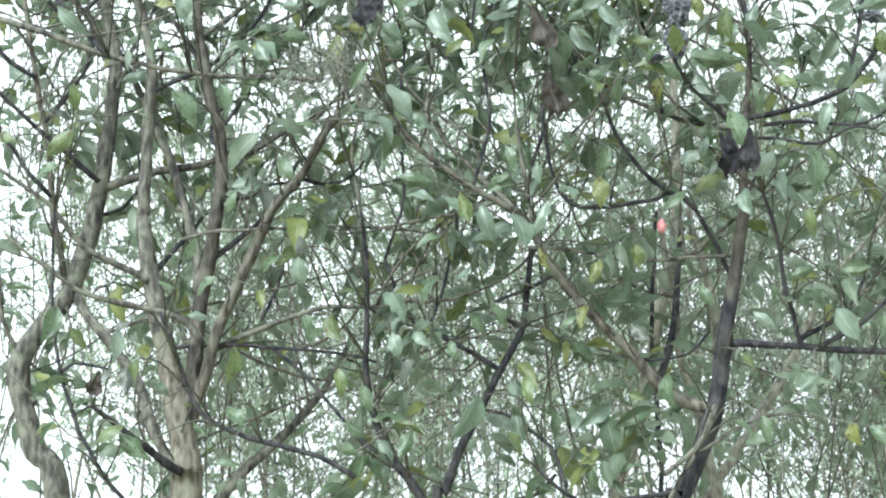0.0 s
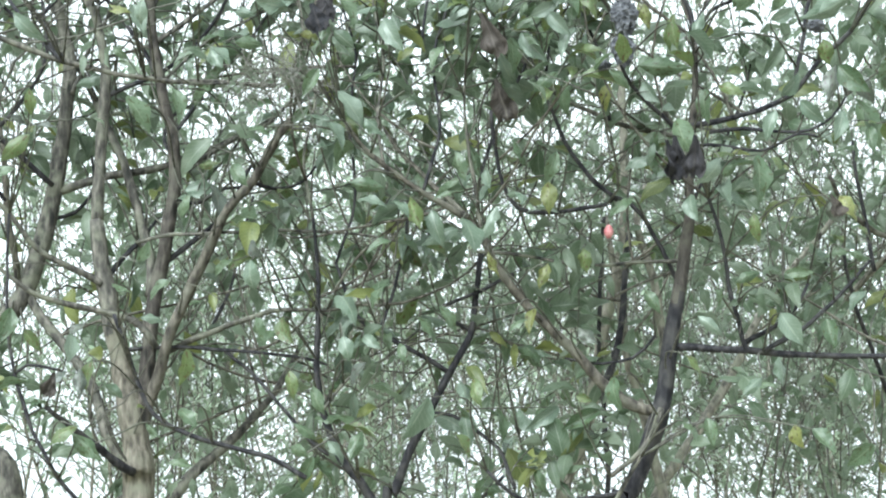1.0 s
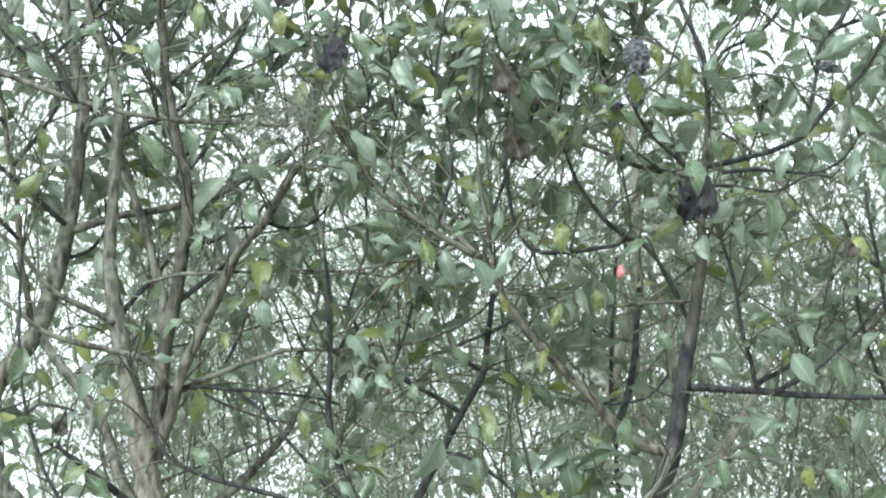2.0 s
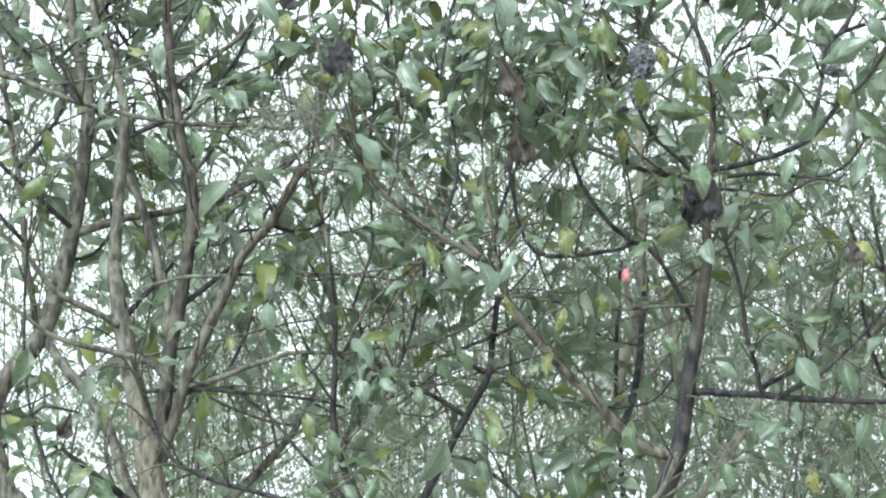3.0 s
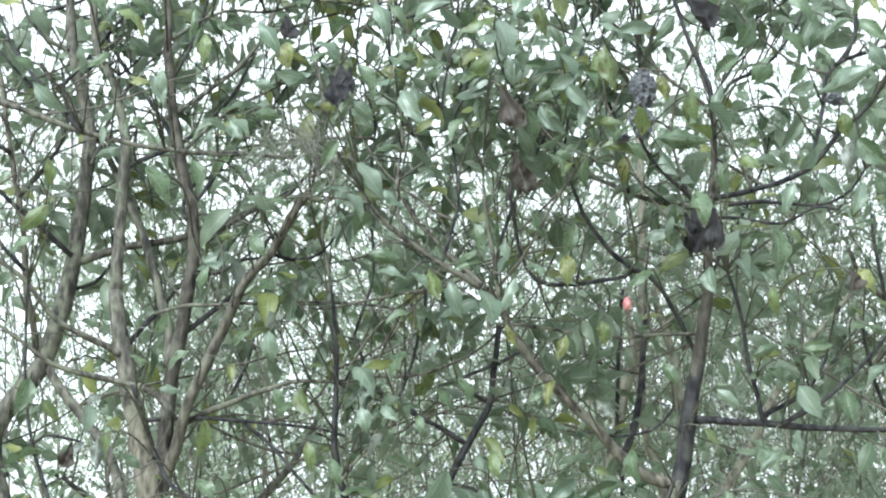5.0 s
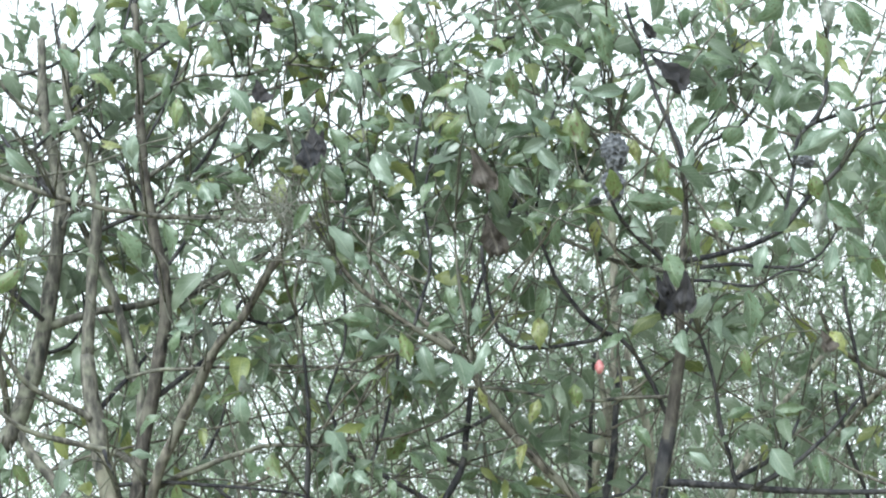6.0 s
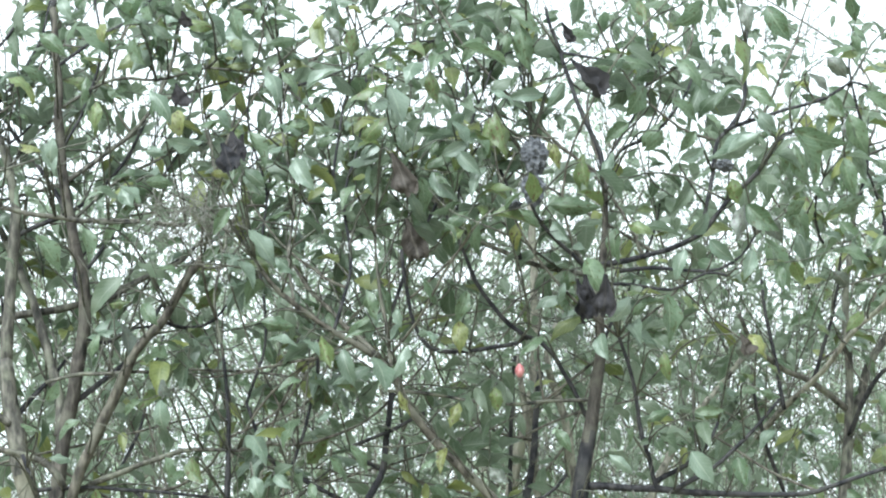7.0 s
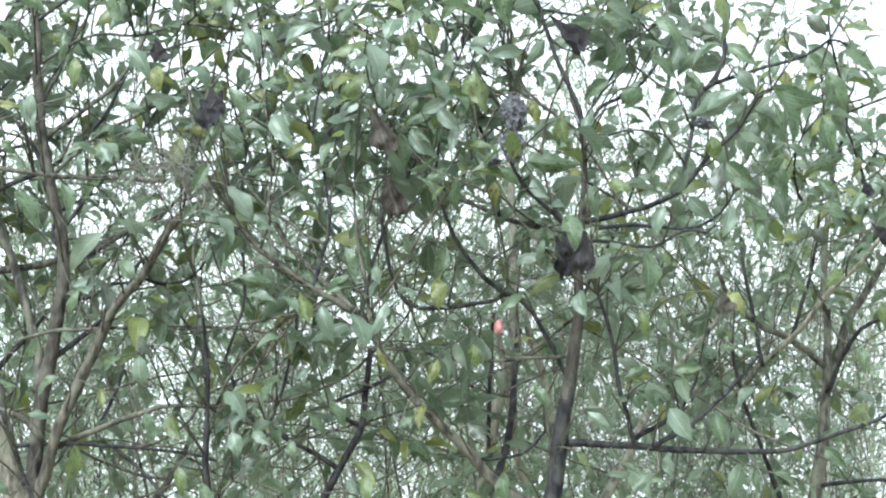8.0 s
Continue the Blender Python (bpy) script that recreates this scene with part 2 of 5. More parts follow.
def leaves_mesh(name, forms, pos, axis, normal, length, width, mat):
    """Many leaves joined in one mesh."""
    x, y, z = bases(axis, normal)
    which = rng.integers(0, len(forms), len(pos))
    vs, qs, us, at = [], [], [], 0
    for k, (v, q, uv) in enumerate(forms):
        m = which == k
        c = int(m.sum())
        if not c:
            continue
        p = pos[m][:, None] + (v[None, :, 0:1] * (length * width)[m][:, None, None]) * x[m][:, None] \
            + (v[None, :, 1:2] * length[m][:, None, None]) * y[m][:, None] + (v[None, :, 2:3] * length[m][:, None, None]) * z[m][:, None]
        vs.append(p.reshape(-1, 3))
        qs.append((q[None] + (np.arange(c) * len(v))[:, None, None]).reshape(-1, 4) + at)
        us.append(np.tile(uv, (c, 1)))
        at += c * len(v)
    return mesh_from(name, np.concatenate(vs), np.concatenate(qs), mat, np.concatenate(us))


def smooth_line(points, step):
    """A Catmull-Rom line through the points."""
    p = np.asarray(points, float)
    p = np.vstack([2 * p[0] - p[1], p, 2 * p[-1] - p[-2]])
    line = []
    for i in range(1, len(p) - 2):
        n = max(2, int(np.linalg.norm(p[i + 1] - p[i]) / step))
        for s in np.arange(n) / n:
            a, b, c, d = p[i - 1:i + 3]
            line.append(0.5 * (2 * b + (c - a) * s + (2 * a - 5 * b + 4 * c - d) * s * s + (3 * b - a - 3 * c + d) * s ** 3))
    line.append(p[-2])
    return np.array(line)


def tube(line, radius, sides):
    """Points and quads of a tube with its own radius at each point; the ends are drawn in."""
    t = np.gradient(line, axis=0)
    t /= np.linalg.norm(t, axis=1, keepdims=True) + 1e-9
    ref = np.array([0.31, 0.95, 0.05])
    a = np.cross(t, ref)
    a /= np.linalg.norm(a, axis=1, keepdims=True) + 1e-9
    b = np.cross(t, a)
    r = np.array(radius, float)
    ang = np.arange(sides) * 2 * np.pi / sides
    ring = line[:, None] + r[:, None, None] * (np.cos(ang)[None, :, None] * a[:, None] + np.sin(ang)[None, :, None] * b[:, None])
    ends = [np.repeat(line[:1], sides, 0)[None], np.repeat(line[-1:], sides, 0)[None]]
    v = np.concatenate([ends[0] + (ring[:1] - ends[0]) * 0.05, ring, ends[1] + (ring[-1:] - ends[1]) * 0.05])
    k, j = np.meshgrid(np.arange(len(v) - 1), np.arange(sides), indexing="ij")
    j2 = (j + 1) % sides
    q = np.stack([k * sides + j, k * sides + j2, (k + 1) * sides + j2, (k + 1) * sides + j], -1).reshape(-1, 4)
    return v.reshape(-1, 3), q


class Tubes:
    """Collects thin tubes into one mesh."""

    def __init__(self):
        self.v, self.q, self.n = [], [], 0

    def add(self, line, radius, sides=5):
        v, q = tube(line, radius, sides)
        self.v.append(v)
        self.q.append(q + self.n)
        self.n += len(v)

    def mesh(self, name, mat):
        return mesh_from(name, np.concatenate(self.v), np.concatenate(self.q), mat)


# ---- the ground: out of view, paled to bounce light into the trees ----
me = bpy.data.meshes.new("ground")
bm = bmesh.new()
bmesh.ops.create_grid(bm, x_segments=60, y_segments=60, size=1)
for v in bm.verts:
    v.co.x, v.co.y = 400 * v.co.x * abs(v.co.x), 400 * v.co.y * abs(v.co.y)
    d = math.hypot(v.co.x, v.co.y - 8)
    v.co.z = 0.03 * noise.noise((v.co.x * 0.8, v.co.y * 0.8, 0)) if d < 30 else 0
bm.to_mesh(me)
bm.free()
me.materials.append(soil())
tagged(new("ground", me), label="unseen ground under the trees, paled to bounce light up", category="ground", kind="structure")

# ---- the trees ----
TREES = {}


def tree(name, x, y, label):
    ob = new(name)
    ob.location = (x, y, 0)
    ob.matrix_basis = Matrix.Translation((x, y, 0))
    tagged(ob, label=label, category="tree", group="small broadleaf trees")
    TREES[ob] = {"twigs": Tubes(), "lines": [], "leaves": [], "old": [], "limbs": [], "wood": []}
    return ob


def grow(owner, start, way, length, radius, leafy, depth=0):
    """A crooked twig with alternate arching leaves towards its end, and side twigs."""
    store = TREES[owner]
    n = 8
    p, d, line = np.array(start, float), way / np.linalg.norm(way), []
    bend = rng.normal(0, 0.2, 3) + np.array([0, 0, 0.10])
    for i in range(n):
        line.append(p.copy())
        p = p + d * length / (n - 1)
        d = d + bend * 0.4 + rng.normal(0, 0.15, 3)
        d /= np.linalg.norm(d)
    line = np.array(line)
    store["twigs"].add(line, np.linspace(radius, max(0.0014, radius * 0.5), n), 5)
    if leafy > 0:
        count = int(2 + length * 7.0 * leafy + rng.random() * 2)
        for k in range(count):
            s = 0.2 + 0.8 * (k + 0.6 * rng.random()) / count
            x = min(n - 1.001, s * (n - 1))
            at = line[int(x)] + (line[int(x) + 1] - line[int(x)]) * (x % 1)
            out = rng.normal(0, 1, 3)
            out[2] = out[2] * 0.7 - 0.85
            axis = out / np.linalg.norm(out) + d * 0.35
            size = float(np.clip(rng.normal(0.098, 0.027), 0.045, 0.16))
            up = np.array([0, -0.6, 0.8]) + rng.normal(0, 0.45, 3)
            (store["old"] if rng.random() < 0.12 else store["leaves"]).append((*at, *axis, *up, size, rng.uniform(0.3, 0.47)))
    if depth < 1:
        for _ in range(rng.integers(0, 3)):
            k = rng.integers(1, n - 1)
            grow(owner, line[k], d + rng.normal(0, 0.75, 3), length * rng.uniform(0.35, 0.65), radius * 0.7, leafy, depth + 1)


def wood(name, owner, mat, r0, r1, leafy, points, upper=None):
    line = smooth_line(points, 0.035)
    s = np.linspace(0, 1, len(line))
    seed = rng.random() * 50
    rad = (r0 + (r1 - r0) * s) * np.array([1 + 0.16 * noise.noise((seed, 9 * x, 0)) + 0.13 * noise.noise((seed, 45 * x, 3)) for x in s])
    wob = np.array([[noise.noise((seed + 7, k * 0.35, a)) for a in (0, 5, 9)] for k in range(len(line))]) * 0.006
    line = line + wob * np.minimum(1, np.minimum(s, 1 - s) * 12)[:, None]
    v, q = tube(line, rad, 10 if max(r0, r1) > 0.012 else 8)
    me = mesh_from(name, v, q, mat)
    if upper:  # another bark above a height, with an uneven edge
        me.materials.append(upper[0])
        for f in me.polygons:
            c = f.center
            f.material_index = int(c.z + 0.12 * noise.noise(c * 9) > upper[1])
    ob = part(name, me, owner)
    store = TREES[owner]
    high = line[line[:, 2] > 1.9]
    store["lines"].append(high)
    store["wood"] += [ob] * len(high)
    span = np.linalg.norm(np.diff(high, axis=0), axis=1).sum() if len(high) > 2 else 0
    store["limbs"].append((high, max(r0, r1), span * 1.7 * leafy ** 0.5))


def stem(owner, mat, r0, r1, leafy, points, upper=None):
    wood("trunk", owner, mat, r0, r1, leafy, points, upper)


def limb(owner, mat, r0, r1, leafy, points):
    wood("limb", owner, mat, r0, r1, leafy, points)


LEAF_MESHES = {}
LABELS = {"y": "yellowing leaf with brown spots", "k": "blackened withered leaf", "b": "dry brown leaf", "p": "grey-green leaf with sky sheen in its colour", "o": "olive-green leaf"}


def leaf(owner, tone, base, tip, width, roll):
    """One leaf from its stalk to its tip, on a thin twig from the nearest limb."""
    a, b = np.array(base), np.array(tip)
    dead = tone in "bk"
    k = rng.integers(0, len(CURLED if dead else BLADES))
    if (tone, k) not in LEAF_MESHES:
        LEAF_MESHES[tone, k] = mesh_from("leaf", *(CURLED if dead else BLADES)[k][:2], LEAF[tone], (CURLED if dead else BLADES)[k][2])
    size = np.linalg.norm(b - a)
    y = (b - a) / size
    face = np.array([0.0, -1.0, 0.25])
    x = np.cross(y, face)
    x /= np.linalg.norm(x)
    z = np.cross(x, y)
    turn = Matrix.Rotation(radians(roll), 4, Vector(y))
    m = Matrix(((x[0], y[0], z[0], 0), (x[1], y[1], z[1], 0), (x[2], y[2], z[2], 0), (0, 0, 0, 1)))
    store = TREES[owner]
    pts = np.concatenate(store["lines"])
    dist = np.linalg.norm((pts - a) * np.array([1, 0.5, 1]), axis=1) + 0.6 * np.maximum(0, pts[:, 2] - a[2] + 0.05)
    best = int(np.argmin(dist))
    near = pts[best]
    ob = part("withered_leaf" if dead else "leaf", LEAF_MESHES[tone, k], store["wood"][best], LABELS.get(tone, ""))
    ob.matrix_basis = Matrix.Translation(a) @ turn @ m @ Matrix.Diagonal((size * (0.16 + 0.62 * width) * (1.5 if dead else 1.0) * min(1.35, 1 / math.cos(radians(roll))), size * 1.1, size, 1))
    if 0.02 < np.linalg.norm(near - a) < 0.8:
        mid = (near + a) / 2 + rng.normal(0, 0.02, 3) + np.array([0, 0.02, 0.12 * np.linalg.norm(near - a)])
        line = smooth_line([near, mid, a], 0.04)
        store["twigs"].add(line, np.linspace(0.0035, 0.0016, len(line)), 5)


def finish(owner, twig_mat, leaf_share=0.68, clear=0.85, girth=1.0, twigs=2.5, shoots=0):
    """Grows the twigs and puts the crown together; few leaves hang before the main stems (clear: the share taken away there)."""
    store = TREES[owner]
    for line, r, count in store["limbs"]:
        for _ in range(int(count * twigs * 0.8 + rng.random())):
            k = rng.integers(1, len(line) - 1)
            tg = line[min(k + 2, len(line) - 1)] - line[k - 1]
            tg = tg / (np.linalg.norm(tg) + 1e-9) * (1 if rng.random() < 0.7 else -1)
            way = tg * 0.45 + rng.normal(0, 0.6, 3) + np.array([0, 0.5, 0.35])
            grow(owner, line[k], way, rng.uniform(0.2, 0.75), girth * rng.uniform(0.002, 0.0042), 1.0 if rng.random() < leaf_share else 0.0)
    shoot_tubes = Tubes()
    spots = [(line, r) for line, r, _ in store["limbs"] if len(line) > 12]
    for _ in range(shoots):
        line, r = spots[rng.integers(0, len(spots))]
        p = line[rng.integers(2, len(line) - 2)].copy()
        d = np.array([rng.normal(0, 0.8), rng.normal(0.1, 0.35), rng.uniform(-0.1, 0.9)])
        d /= np.linalg.norm(d)
        bend = np.array([rng.normal(0, 0.10), rng.normal(0, 0.04), rng.uniform(0.0, 0.14)])
        n, reach = 14, rng.uniform(0.45, 1.15)
        way = []
        for k in range(n):
            way.append(p.copy())
            p = p + d * reach / (n - 1)
            d = d + bend + rng.normal(0, 0.06, 3)
            d /= np.linalg.norm(d)
            if k in (5, 8, 11) and rng.random() < 0.6:
                grow(owner, p, d + rng.normal(0, 0.7, 3), rng.uniform(0.12, 0.35), 0.0024, 1.0 if rng.random() < 0.6 else 0.0, 1)
        shoot_tubes.add(np.array(way), np.linspace(rng.uniform(0.0034, 0.0055), 0.0022, n), 6)
    if shoots:
        part("brushwood", shoot_tubes.mesh("brushwood", BARK_BROWN), owner, "thin dark curving shoots", kind="stuff")
    thick = np.concatenate([line for line, r, _ in store["limbs"] if r > 0.0085])
    for key in ("leaves", "old"):
        keep = []
        for row in store[key]:
            mid = np.array(row[0:3]) + np.array(row[3:6]) * row[9] * 0.4
            behind = thick[:, 1] > mid[1] - 0.04
            gap = np.hypot(thick[:, 0] - mid[0], thick[:, 2] - mid[2])[behind]
            if not len(gap) or gap.min() > 0.068 or rng.random() > clear:
                keep.append(row)
        store[key] = keep
    store["leaves"].sort(key=lambda row: row[1])
    all_wood = np.concatenate(store["lines"])
    spare = max(60, 300 - sum(o.name.startswith(("leaf", "withered_leaf")) for o in owner.children_recursive))
    single, store["leaves"] = store["leaves"][:spare], store["leaves"][spare:]
    for row in single:
        k = int(rng.integers(0, len(BLADES)))
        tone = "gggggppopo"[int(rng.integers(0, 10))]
        if ("crown", tone, k) not in LEAF_MESHES:
            LEAF_MESHES["crown", tone, k] = mesh_from("leaf", *BLADES[k][:2], LEAF[tone], BLADES[k][2])
        x, y, z = (v[0] for v in bases(np.array([row[3:6]]), np.array([row[6:9]])))
        m = Matrix(((x[0], y[0], z[0], row[0]), (x[1], y[1], z[1], row[1]), (x[2], y[2], z[2], row[2]), (0, 0, 0, 1)))
        near = store["wood"][int(np.argmin(np.linalg.norm(all_wood - np.array(row[0:3]), axis=1)))]
        part("leaf", LEAF_MESHES["crown", tone, k], near).matrix_basis = m @ Matrix.Diagonal((row[9] * row[10], row[9], row[9], 1))
    part("brushwood", store["twigs"].mesh("brushwood", twig_mat), owner, kind="stuff")
    for key, mat in (("leaves", CROWN_LEAF), ("old", CROWN_LEAF_OLD)):
        a = np.array(store[key])
        if len(a):
            part("foliage", leaves_mesh("foliage", CHEAP, a[:, 0:3], a[:, 3:6], a[:, 6:9], a[:, 9], a[:, 10], mat), owner, kind="stuff")


many_stemmed_tree = tree("broadleaf_tree", -0.88, 8.4, "many-stemmed small tree with grey-brown bark and sparse green leaves")
dark_stemmed_tree = tree("broadleaf_tree", 0.55, 8.0, "small tree with a dark stem and drooping green and yellow leaves")
forked_sapling = tree("sapling", -0.14, 8.25, "thin forked sapling with blackish stems among the leaves")
pale_tree = tree("broadleaf_tree", 0.45, 9.6, "slender pale-barked tree standing behind the dark-stemmed one")
slanting_tree = tree("broadleaf_tree", 1.6, 9.4, "grey-barked tree with slanting limbs and hanging leaves")

# the many-stemmed tree
stem(many_stemmed_tree, BARK_GREY, 0.0140, 0.0700, 2.0, [(-1.206, 8.550, 4.127), (-1.186, 8.550, 3.869), (-1.128, 8.550, 3.595), (-1.141, 8.550, 3.439), (-1.155, 8.550, 3.288), (-1.175, 8.550, 3.174), (-1.218, 8.550, 2.999), (-1.264, 8.550, 2.868), (-1.348, 8.550, 2.756), (-1.411, 8.550, 2.651), (-1.364, 8.550, 2.407), (-1.281, 8.550, 2.200), (-1.261, 8.580, 0.990), (-1.241, 8.600, -0.060)])
limb(many_stemmed_tree, BARK_GREY, 0.0155, 0.0053, 3.0, [(-1.153, 8.550, 3.199), (-1.027, 8.577, 3.245), (-0.853, 8.613, 3.283), (-0.724, 8.641, 3.337), (-0.536, 8.682, 3.431), (-0.465, 8.700, 3.492)])
limb(many_stemmed_tree, BARK_GREY, 0.0102, 0.0044, 3.0, [(-0.789, 8.450, 3.229), (-0.692, 8.521, 3.309), (-0.623, 8.567, 3.358), (-0.510, 8.642, 3.434), (-0.439, 8.700, 3.519)])
limb(many_stemmed_tree, BARK_DARK, 0.0094, 0.0050, 4.0, [(-1.169, 8.500, 3.207), (-1.235, 8.453, 3.264), (-1.354, 8.367, 3.365), (-1.463, 8.284, 3.463), (-1.521, 8.200, 3.601)])
stem(many_stemmed_tree, BARK_TRUNK, 0.0210, 0.1334, 1.5, [(-1.020, 8.400, 3.081), (-1.006, 8.400, 2.964), (-0.975, 8.400, 2.811), (-0.943, 8.400, 2.649), (-0.911, 8.400, 2.510), (-0.887, 8.400, 2.384), (-0.882, 8.400, 2.321), (-0.882, 8.400, 2.147), (-0.862, 8.430, 0.966), (-0.842, 8.450, -0.060)], upper=(BARK_GREY, 2.72))
limb(many_stemmed_tree, BARK_GREY, 0.0205, 0.0112, 2.0, [(-1.018, 8.400, 3.065), (-1.017, 8.400, 3.193), (-1.004, 8.400, 3.382), (-1.001, 8.400, 3.564), (-1.028, 8.400, 3.707), (-1.088, 8.400, 3.829), (-1.114, 8.400, 4.065)])
limb(many_stemmed_tree, BARK_GREY, 0.0170, 0.0085, 2.0, [(-0.853, 8.420, 2.849), (-0.861, 8.452, 2.973), (-0.896, 8.485, 3.096), (-0.952, 8.533, 3.279), (-1.017, 8.570, 3.418), (-1.110, 8.620, 3.602), (-1.209, 8.658, 3.723), (-1.311, 8.700, 3.871)])
limb(many_stemmed_tree, BARK_UMBER, 0.0260, 0.0112, 2.5, [(-0.882, 8.400, 2.410), (-0.861, 8.400, 2.557), (-0.856, 8.400, 2.672), (-0.847, 8.400, 2.811), (-0.821, 8.400, 2.940), (-0.796, 8.400, 3.081), (-0.784, 8.400, 3.193), (-0.786, 8.400, 3.324), (-0.823, 8.400, 3.467), (-0.856, 8.400, 3.648), (-0.871, 8.400, 3.829), (-0.877, 8.400, 3.974), (-0.897, 8.400, 4.192)])
limb(many_stemmed_tree, BARK_BROWN, 0.0187, 0.0133, 2.5, [(-0.871, 8.400, 2.478), (-0.823, 8.375, 2.591), (-0.801, 8.357, 2.678), (-0.749, 8.329, 2.811), (-0.691, 8.303, 2.924), (-0.616, 8.269, 3.075), (-0.531, 8.243, 3.176), (-0.461, 8.215, 3.298), (-0.413, 8.200, 3.354)])
limb(many_stemmed_tree, BARK_GREY, 0.0221, 0.0071, 3.0, [(-0.868, 8.400, 2.163), (-0.814, 8.435, 2.194), (-0.730, 8.514, 2.314), (-0.642, 8.580, 2.400), (-0.553, 8.650, 2.501), (-0.474, 8.721, 2.616), (-0.407, 8.800, 2.762)])
limb(many_stemmed_tree, BARK_GREY, 0.0153, 0.0069, 3.0, [(-0.886, 8.400, 2.254), (-0.942, 8.415, 2.227), (-1.046, 8.441, 2.196), (-1.160, 8.469, 2.182), (-1.293, 8.500, 2.197)])
limb(many_stemmed_tree, BARK_DARK, 0.0152, 0.0065, 3.0, [(-0.893, 8.350, 2.306), (-0.939, 8.303, 2.336), (-1.050, 8.183, 2.418), (-1.123, 8.100, 2.476)])
limb(many_stemmed_tree, BARK_GREY, 0.0119, 0.0058, 4.0, [(-1.000, 8.380, 2.878), (-1.030, 8.368, 2.900), (-1.185, 8.313, 2.973), (-1.263, 8.271, 3.077), (-1.344, 8.238, 3.140), (-1.441, 8.200, 3.202)])
limb(many_stemmed_tree, BARK_GREY, 0.0117, 0.0049, 3.5, [(-0.824, 8.300, 2.674), (-0.869, 8.283, 2.737), (-0.980, 8.256, 2.779), (-1.113, 8.226, 2.803), (-1.246, 8.193, 2.868), (-1.393, 8.150, 2.988)])
limb(many_stemmed_tree, BARK_DARK, 0.0075, 0.0041, 3.0, [(-0.980, 8.200, 2.134), (-1.063, 8.186, 2.240), (-1.117, 8.177, 2.319), (-1.186, 8.161, 2.451), (-1.237, 8.139, 2.662), (-1.245, 8.113, 2.918), (-1.240, 8.100, 3.047)])
limb(many_stemmed_tree, BARK_DARK, 0.0066, 0.0074, 3.0, [(-0.940, 8.200, 2.761), (-0.890, 8.184, 2.634), (-0.841, 8.166, 2.497), (-0.783, 8.156, 2.436), (-0.670, 8.141, 2.381), (-0.469, 8.115, 2.325), (-0.366, 8.100, 2.266)])
limb(many_stemmed_tree, BARK_GREY, 0.0099, 0.0067, 8.0, [(-1.455, 8.200, 3.653), (-1.335, 8.206, 3.618), (-1.105, 8.218, 3.532), (-0.831, 8.232, 3.477), (-0.740, 8.237, 3.475), (-0.604, 8.243, 3.471), (-0.468, 8.250, 3.462)])
limb(many_stemmed_tree, BARK_DARK, 0.0075, 0.0042, 8.0, [(-1.103, 8.200, 3.527), (-1.232, 8.274, 3.675), (-1.340, 8.341, 3.826), (-1.411, 8.400, 3.974)])
limb(many_stemmed_tree, BARK_DARK, 0.0093, 0.0043, 8.0, [(-0.998, 8.400, 3.462), (-0.898, 8.442, 3.520), (-0.781, 8.492, 3.599), (-0.682, 8.547, 3.731), (-0.616, 8.600, 3.882)])
limb(many_stemmed_tree, BARK_GREY, 0.0059, 0.0041, 3.0, [(-0.893, 8.350, 3.001), (-0.775, 8.327, 3.022), (-0.647, 8.303, 3.024), (-0.346, 8.246, 3.015), (-0.255, 8.229, 3.005), (-0.108, 8.200, 2.979)])
limb(many_stemmed_tree, BARK_DARK, 0.0102, 0.0052, 3.0, [(-0.818, 8.400, 2.943), (-0.750, 8.443, 3.006), (-0.669, 8.494, 3.082), (-0.604, 8.546, 3.180), (-0.556, 8.600, 3.298)])
limb(many_stemmed_tree, BARK_DARK, 0.0093, 0.0052, 2.0, [(-0.994, 8.400, 2.891), (-0.951, 8.463, 2.962), (-0.905, 8.526, 3.031), (-0.854, 8.600, 3.118)])
limb(many_stemmed_tree, BARK_GREY, 0.0102, 0.0050, 3.5, [(-0.807, 8.400, 2.670), (-0.740, 8.377, 2.698), (-0.646, 8.344, 2.735), (-0.484, 8.290, 2.778), (-0.311, 8.234, 2.776), (-0.207, 8.200, 2.793)])
limb(many_stemmed_tree, BARK_DARK, 0.0068, 0.0042, 4.0, [(-0.955, 8.400, 2.680), (-0.761, 8.370, 2.685), (-0.622, 8.349, 2.672), (-0.414, 8.317, 2.649), (-0.310, 8.300, 2.620)])
limb(many_stemmed_tree, BARK_DARK, 0.0060, 0.0035, 4.0, [(-0.682, 8.500, 2.749), (-0.617, 8.535, 2.894), (-0.587, 8.571, 3.060), (-0.555, 8.600, 3.190)])
limb(many_stemmed_tree, BARK_DARK, 0.0059, 0.0050, 4.0, [(-0.626, 8.400, 2.679), (-0.534, 8.373, 2.595), (-0.412, 8.332, 2.454), (-0.309, 8.300, 2.350)])
limb(many_stemmed_tree, BARK_DARK, 0.0085, 0.0044, 9.0, [(-0.826, 8.400, 3.509), (-0.943, 8.482, 3.709), (-1.060, 8.552, 3.873), (-1.145, 8.628, 4.080), (-1.195, 8.700, 4.291)])
limb(many_stemmed_tree, BARK_GREY, 0.0085, 0.0044, 9.0, [(-0.846, 8.400, 3.634), (-0.730, 8.457, 3.738), (-0.630, 8.509, 3.842), (-0.547, 8.578, 4.027), (-0.517, 8.646, 4.234), (-0.540, 8.700, 4.404)])
limb(many_stemmed_tree, BARK_GREY, 0.0059, 0.0043, 9.0, [(-0.411, 8.400, 3.543), (-0.378, 8.420, 3.691), (-0.327, 8.444, 3.878), (-0.328, 8.468, 4.069), (-0.347, 8.487, 4.223), (-0.384, 8.500, 4.320)])
